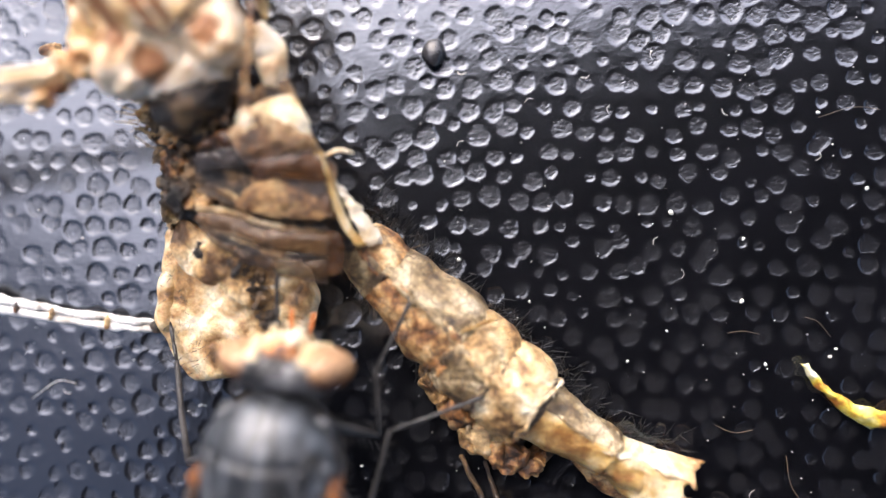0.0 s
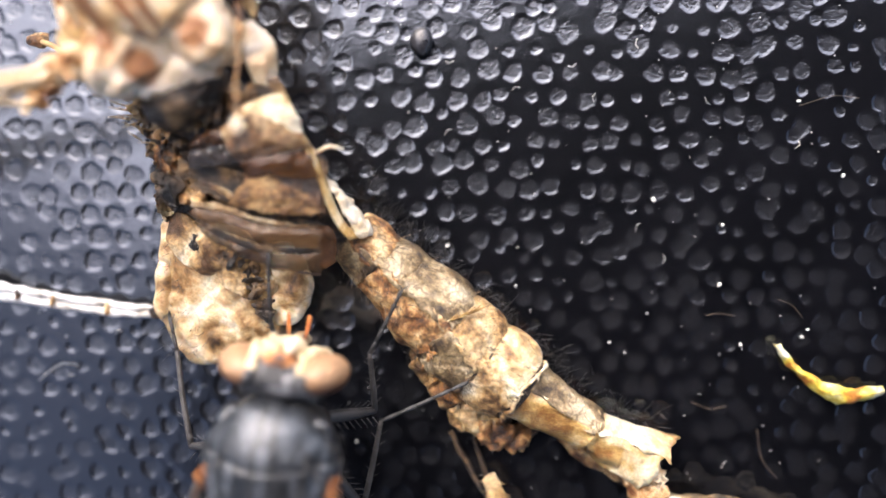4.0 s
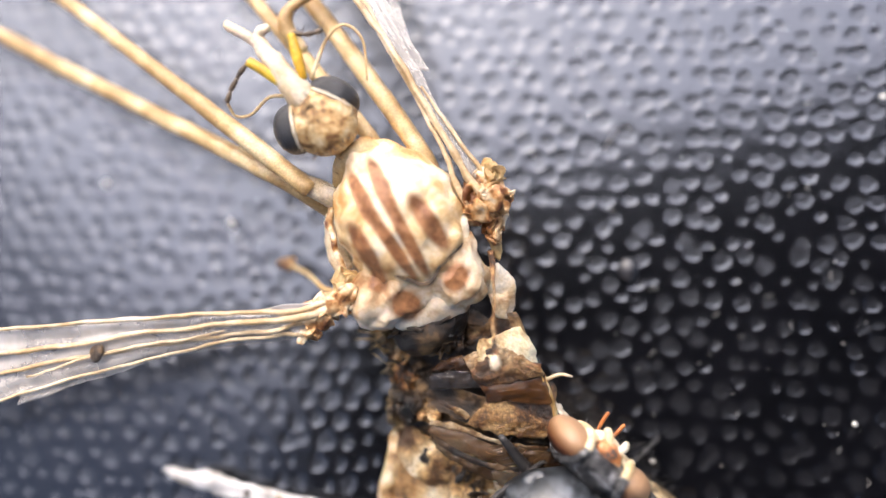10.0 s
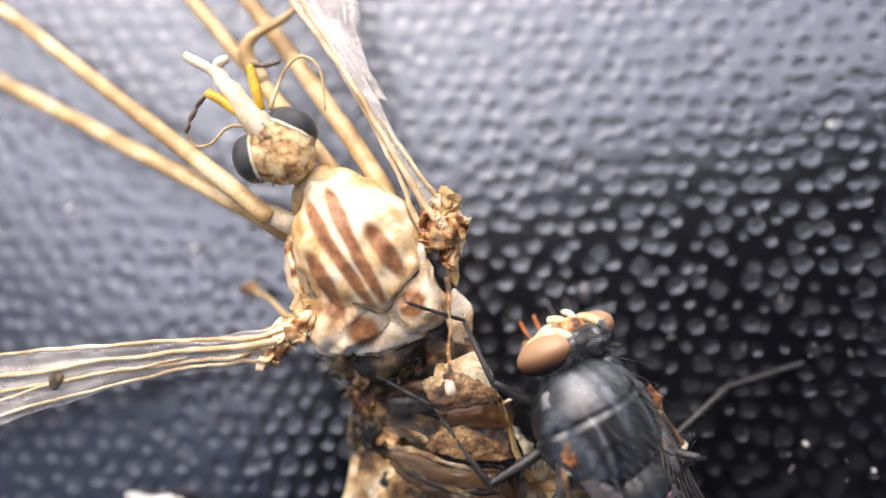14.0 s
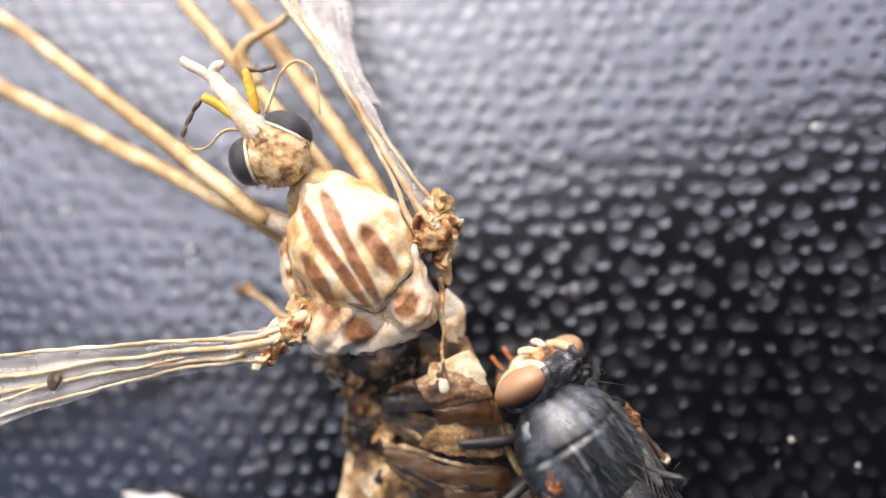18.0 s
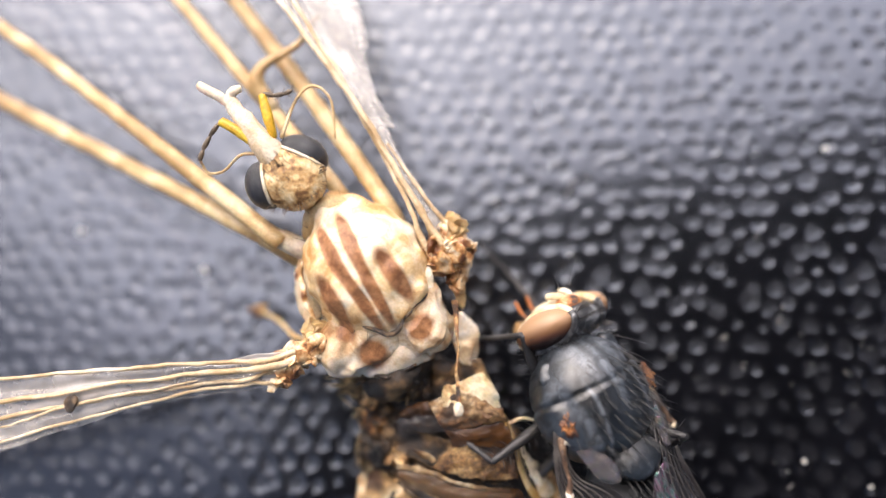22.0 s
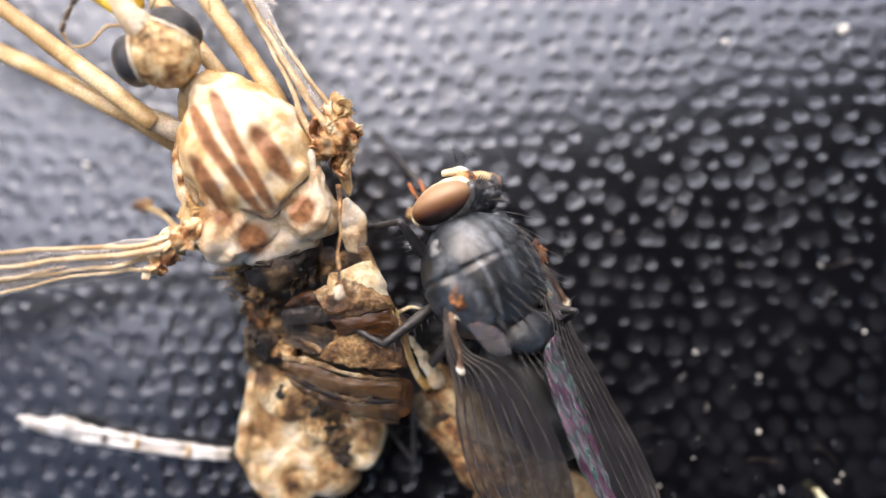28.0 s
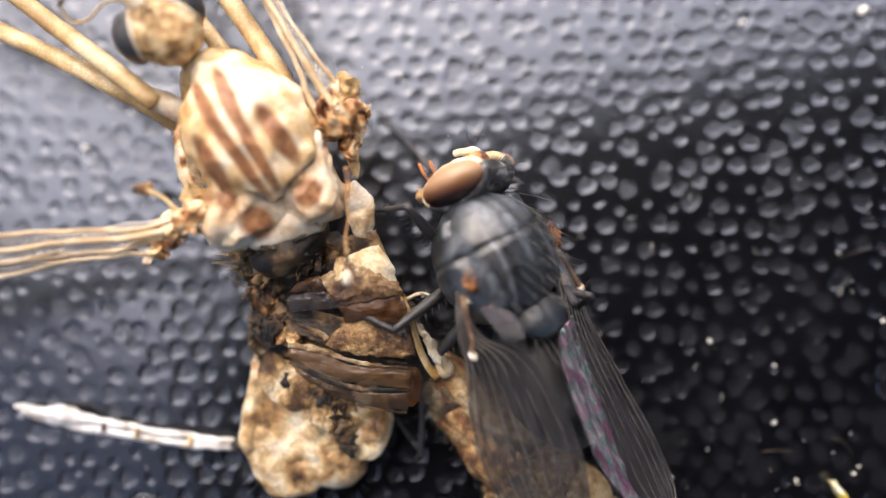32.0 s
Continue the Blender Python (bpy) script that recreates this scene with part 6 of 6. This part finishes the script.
# seconds, thorax centre x, y, height, heading (degrees to the left of +y), lean to the fly's right
FLY_PATH = [
    (0.0, -1.00, -6.85, 3.1, -7, 0), (2.5, -1.00, -6.95, 3.1, -7, 0), (6.0, -0.98, -7.18, 3.1, -8, 0), (6.4, -0.98, -7.10, 3.1, -8, 0), (6.7, -0.95, -6.40, 3.1, -8, 0), (7.0, -1.45, -5.45, 3.1, -7, 0), (7.2, -1.16, -5.50, 3.1, -7, 0), (7.4, -0.62, -5.25, 3.1, -9, 0),
    (7.6, -1.12, -5.27, 3.1, -7, 0), (7.8, -1.50, -5.01, 3.1, -3, 0), (8.0, -2.34, -4.75, 3.1, 9, 0), (8.2, -3.25, -4.45, 3.1, 2, 0), (8.5, -3.46, -4.60, 3.1, 9, 0), (8.8, -4.12, -4.05, 3.1, 9, 0),
    (9.0, -3.80, -3.99, 3.1, 11, 0), (9.2, -3.00, -4.25, 2.9, -9, 0), (9.4, -2.48, -4.30, 2.8, -24, 4), (9.6, -1.60, -4.40, 2.8, -32, 6), (9.8, -0.50, -4.38, 2.7, -31, 6), (10.4, -0.10, -3.80, 2.6, -28, 6),
    (10.6, -0.15, -3.30, 2.6, -22, 4), (10.8, 0.37, -1.70, 2.6, -2, 0), (11.0, 0.82, -1.62, 2.6, -2, 0), (11.2, 1.72, -0.62, 2.6, 14, 4), (11.4, 1.62, -0.82, 2.6, 26, 10), (11.8, 1.72, -0.95, 2.6, 26, 14),
    (12.2, 1.76, -1.02, 2.6, 25, 18), (13.0, 1.84, -1.15, 2.6, 28, 24), (14.5, 1.80, -1.34, 2.6, 31, 26), (16.5, 1.70, -1.70, 2.6, 35, 26), (17.0, 1.30, -1.92, 2.6, 44, 26), (17.2, 1.50, -1.97, 2.6, 39, 26),
    (17.5, 1.48, -1.92, 2.6, 36, 26), (18.0, 1.62, -1.88, 2.6, 36, 26), (18.3, 1.56, -1.10, 2.6, 31, 28), (18.6, 1.62, -0.38, 2.6, 29, 29), (20.4, 1.64, -0.36, 2.6, 29, 29), (21.0, 1.64, -0.34, 2.6, 29, 30), (23.0, 1.64, -0.28, 2.6, 29, 30), (27.0, 1.72, -0.14, 2.6, 30, 31),
    (32.0, 1.76, -0.07, 2.6, 30, 31),
]
STANCE = ((1.7, 2.7), (3.0, 0.5), (2.2, -3.2))
# where feet stay put: from, to, side, leg, then the knee, the ankle and the claw
HOLDS = [
    (0.0, 6.5, 1, 0, (0.32, -6.44, 1.6), (0.73, -4.53, 2.0), (1.75, -3.30, 1.9)), (0.0, 6.5, 1, 1, (0.58, -8.68, 1.5), (0.99, -6.43, 1.9), (2.94, -5.78, 1.5)),
    (0.0, 6.5, -1, 0, (-1.35, -5.95, 1.8), (-1.30, -4.30, 2.1), (-1.27, -2.46, 2.4)), (0.0, 6.5, -1, 1, (-4.09, -7.31, 1.2), (-3.77, -4.61, 1.0), (-4.27, -3.26, 0.6)),
    (6.9, 7.7, 1, 1, (0.62, -7.78, 1.5), (0.94, -5.88, 1.7), (2.80, -4.69, 1.5)), (6.9, 7.7, -1, 1, (-4.49, -6.22, 1.3), (-4.37, -4.41, 1.2), (-5.85, -2.37, 0.1)),
    (6.9, 7.7, -1, 0, (-2.54, -3.67, 2.2), (-2.38, -2.47, 2.4), (-2.76, -1.30, 2.2)), (6.9, 7.7, 1, 0, (0.19, -4.05, 1.9), (0.25, -2.84, 2.0), (0.84, -1.76, 2.0)),
    (7.9, 8.6, 1, 0, (-1.91, -3.16, 2.4), (-1.88, -1.81, 2.5), (-1.82, -0.78, 2.4)), (7.9, 8.6, 1, 1, (-0.86, -5.73, 1.4), (0.28, -4.62, 1.4), (2.46, -4.49, 1.5)),
    (7.9, 8.6, -1, 1, (-6.19, -5.42, 1.3), (-6.18, -3.52, 1.2), (-6.40, -2.50, 0.3)),
    (8.8, 9.1, 1, 1, (-1.08, -4.71, 1.6), (0.28, -4.47, 1.4), (2.72, -4.55, 1.3)), (8.8, 9.1, -1, 1, (-6.52, -5.27, 1.5), (-6.91, -3.26, 1.2), (-8.62, -2.30, 0.1)),
    (9.2, 9.5, -1, 1, (-5.77, -4.90, 1.6), (-6.39, -3.15, 1.4), (-8.55, -1.91, 0.1)), (9.2, 9.5, 1, 0, (-1.05, -3.30, 2.2), (-0.47, -2.24, 2.2), (0.45, -1.50, 1.9)),
    (11.4, 16.6, -1, 0, (0.09, -0.66, 2.6), (-0.77, 0.32, 3.0), (-1.96, 1.22, 3.8)), (11.4, 16.6, -1, 1, (-0.62, -2.69, 2.2), (-1.73, -0.94, 2.6), (-3.65, 0.05, 2.9)),
    (10.8, 16.6, 1, 1, (4.00, -1.64, 1.5), (4.89, -0.75, 0.6), (7.26, 0.06, 0.1)),
    (18.5, 20.5, -1, 0, (-0.17, 0.37, 2.6), (-1.16, 1.18, 3.0), (-1.69, 2.02, 3.4)), (18.5, 20.5, -1, 1, (-1.00, -1.98, 2.6), (-1.58, -1.15, 2.4), (-1.77, -0.58, 1.5)),
    (20.9, 32.0, -1, 0, (0.28, 0.56, 2.7), (-0.73, 1.04, 2.3), (-1.28, 1.29, 1.5)), (20.9, 32.0, -1, 1, (-0.68, -1.73, 2.85), (-1.55, -1.03, 2.35), (-2.36, -0.65, 1.6)),
    (18.5, 32.0, -1, 2, (0.63, -1.92, 1.7), (0.04, -3.67, 0.9), (-0.47, -3.99, 0.4)), (18.5, 32.0, 1, 0, (0.15, 2.33, 0.9), (-0.38, 2.90, 0.5), (-1.00, 3.65, 0.1)),
]


# seconds, turn of the head to the left, its own lean, its shift to the right
HEAD_TURNS = [(0.0, 0, 0, 0), (9.2, 0, 0, 0), (9.6, -8, 0, 0), (10.6, -8, 0, 0), (11.0, 0, 0, 0.05), (11.6, -4, 0, 0.2), (13.0, -4, 11, 0.33),
              (17.0, 4, 11, 0.3), (18.6, -2, 14, 0.3), (22.5, -2, 15, 0.3), (24.0, -3, 20, 0.32), (27.5, -3, 23, 0.36), (32.0, -3, 23, 0.36)]
NECK = Vector((0, 1.45, 2.30))


def fly_pose(x, y, z, heading, lean):
    return pose(x * MM, y * MM, z * MM, 0, lean, heading) @ pose(0, 0, -2.35 * MM)


def aimed(at, ahead, above):
    """A pose at a point with x ahead and z as near above as can be."""
    x = ahead.normalized()
    y = above.cross(x).normalized()
    m = Matrix((x, y, x.cross(y))).transposed().to_4x4()
    m.translation = at * MM
    return m


def motions():
    walk(fly, [(t, fly_pose(x, y, z, h, lean)) for t, x, y, z, h, lean in FLY_PATH])
    walk(fhead, [(t, Matrix.Translation((NECK + Vector((aside, -0.5 * aside, 0))) * MM) @ pose(0, 0, 0, 0, lean, yaw) @ Matrix.Translation(-NECK * MM)) for t, yaw, lean, aside in HEAD_TURNS])
    for lg, sh, ft, sx, k in LEGS:
        hip = Vector((HIPS[k][0] * sx, HIPS[k][1], HIPS[k][2]))
        lf, lt, ls = BONES[k]
        rows = ([], [], [])
        for i, (t, x, y, z, h, lean) in enumerate(FLY_PATH):
            m = fly_pose(x, y, z, h, lean)
            inv = m.inverted()
            up = (inv.to_3x3() @ Vector((0, 0, 1)) + Vector((0.5 * sx, 0, 0))).normalized()
            held = [(knee, ankle, claw) for t0, t1, side, leg, knee, ankle, claw in HOLDS if t0 <= t <= t1 and side == sx and leg == k]
            if held:
                knee, ankle, claw = (inv @ (Vector(q) * MM) / MM for q in held[0])
            else:
                moving = 6.6 < t < 11.5 or 17.0 <= t <= 18.4
                step = (0.55 if (i + k + (sx > 0)) % 2 else -0.55) if moving else 0.0
                fx, fy = STANCE[k]
                w = m @ (Vector((fx * sx, fy + step, 0)) * MM)
                w.z = (0.12 if w.x > 1.0 * MM or w.y < -4.5 * MM else 1.0) * MM
                claw = inv @ w / MM
                ankle = claw + ((hip - claw) * Vector((1, 1, 0))).normalized() * ls * 0.85 + up * ls * 0.3
                d = ankle - hip
                far = min(max(d.length, abs(lt - lf) + 0.1), (lf + lt) * 0.985)
                along = d.normalized()
                a = (lf * lf + far * far - lt * lt) / (2 * far)
                pole = (up - along * up.dot(along)).normalized()
                knee = hip + along * a + pole * math.sqrt(max(lf * lf - a * a, 0.0))
                ankle = hip + along * far
            ml = aimed(hip, knee - hip, up)
            joint = hip + (knee - hip).normalized() * lf
            ms = aimed(joint, ankle - joint, up)
            heel = joint + (ankle - joint).normalized() * lt
            for row, pm in zip(rows, (ml, ml.inverted() @ ms, ml.inverted() @ aimed(heel, claw - heel, up))):
                row.append((t, pm))
        for piece, row in zip((lg, sh, ft), rows):
            walk(piece, row)


motions()
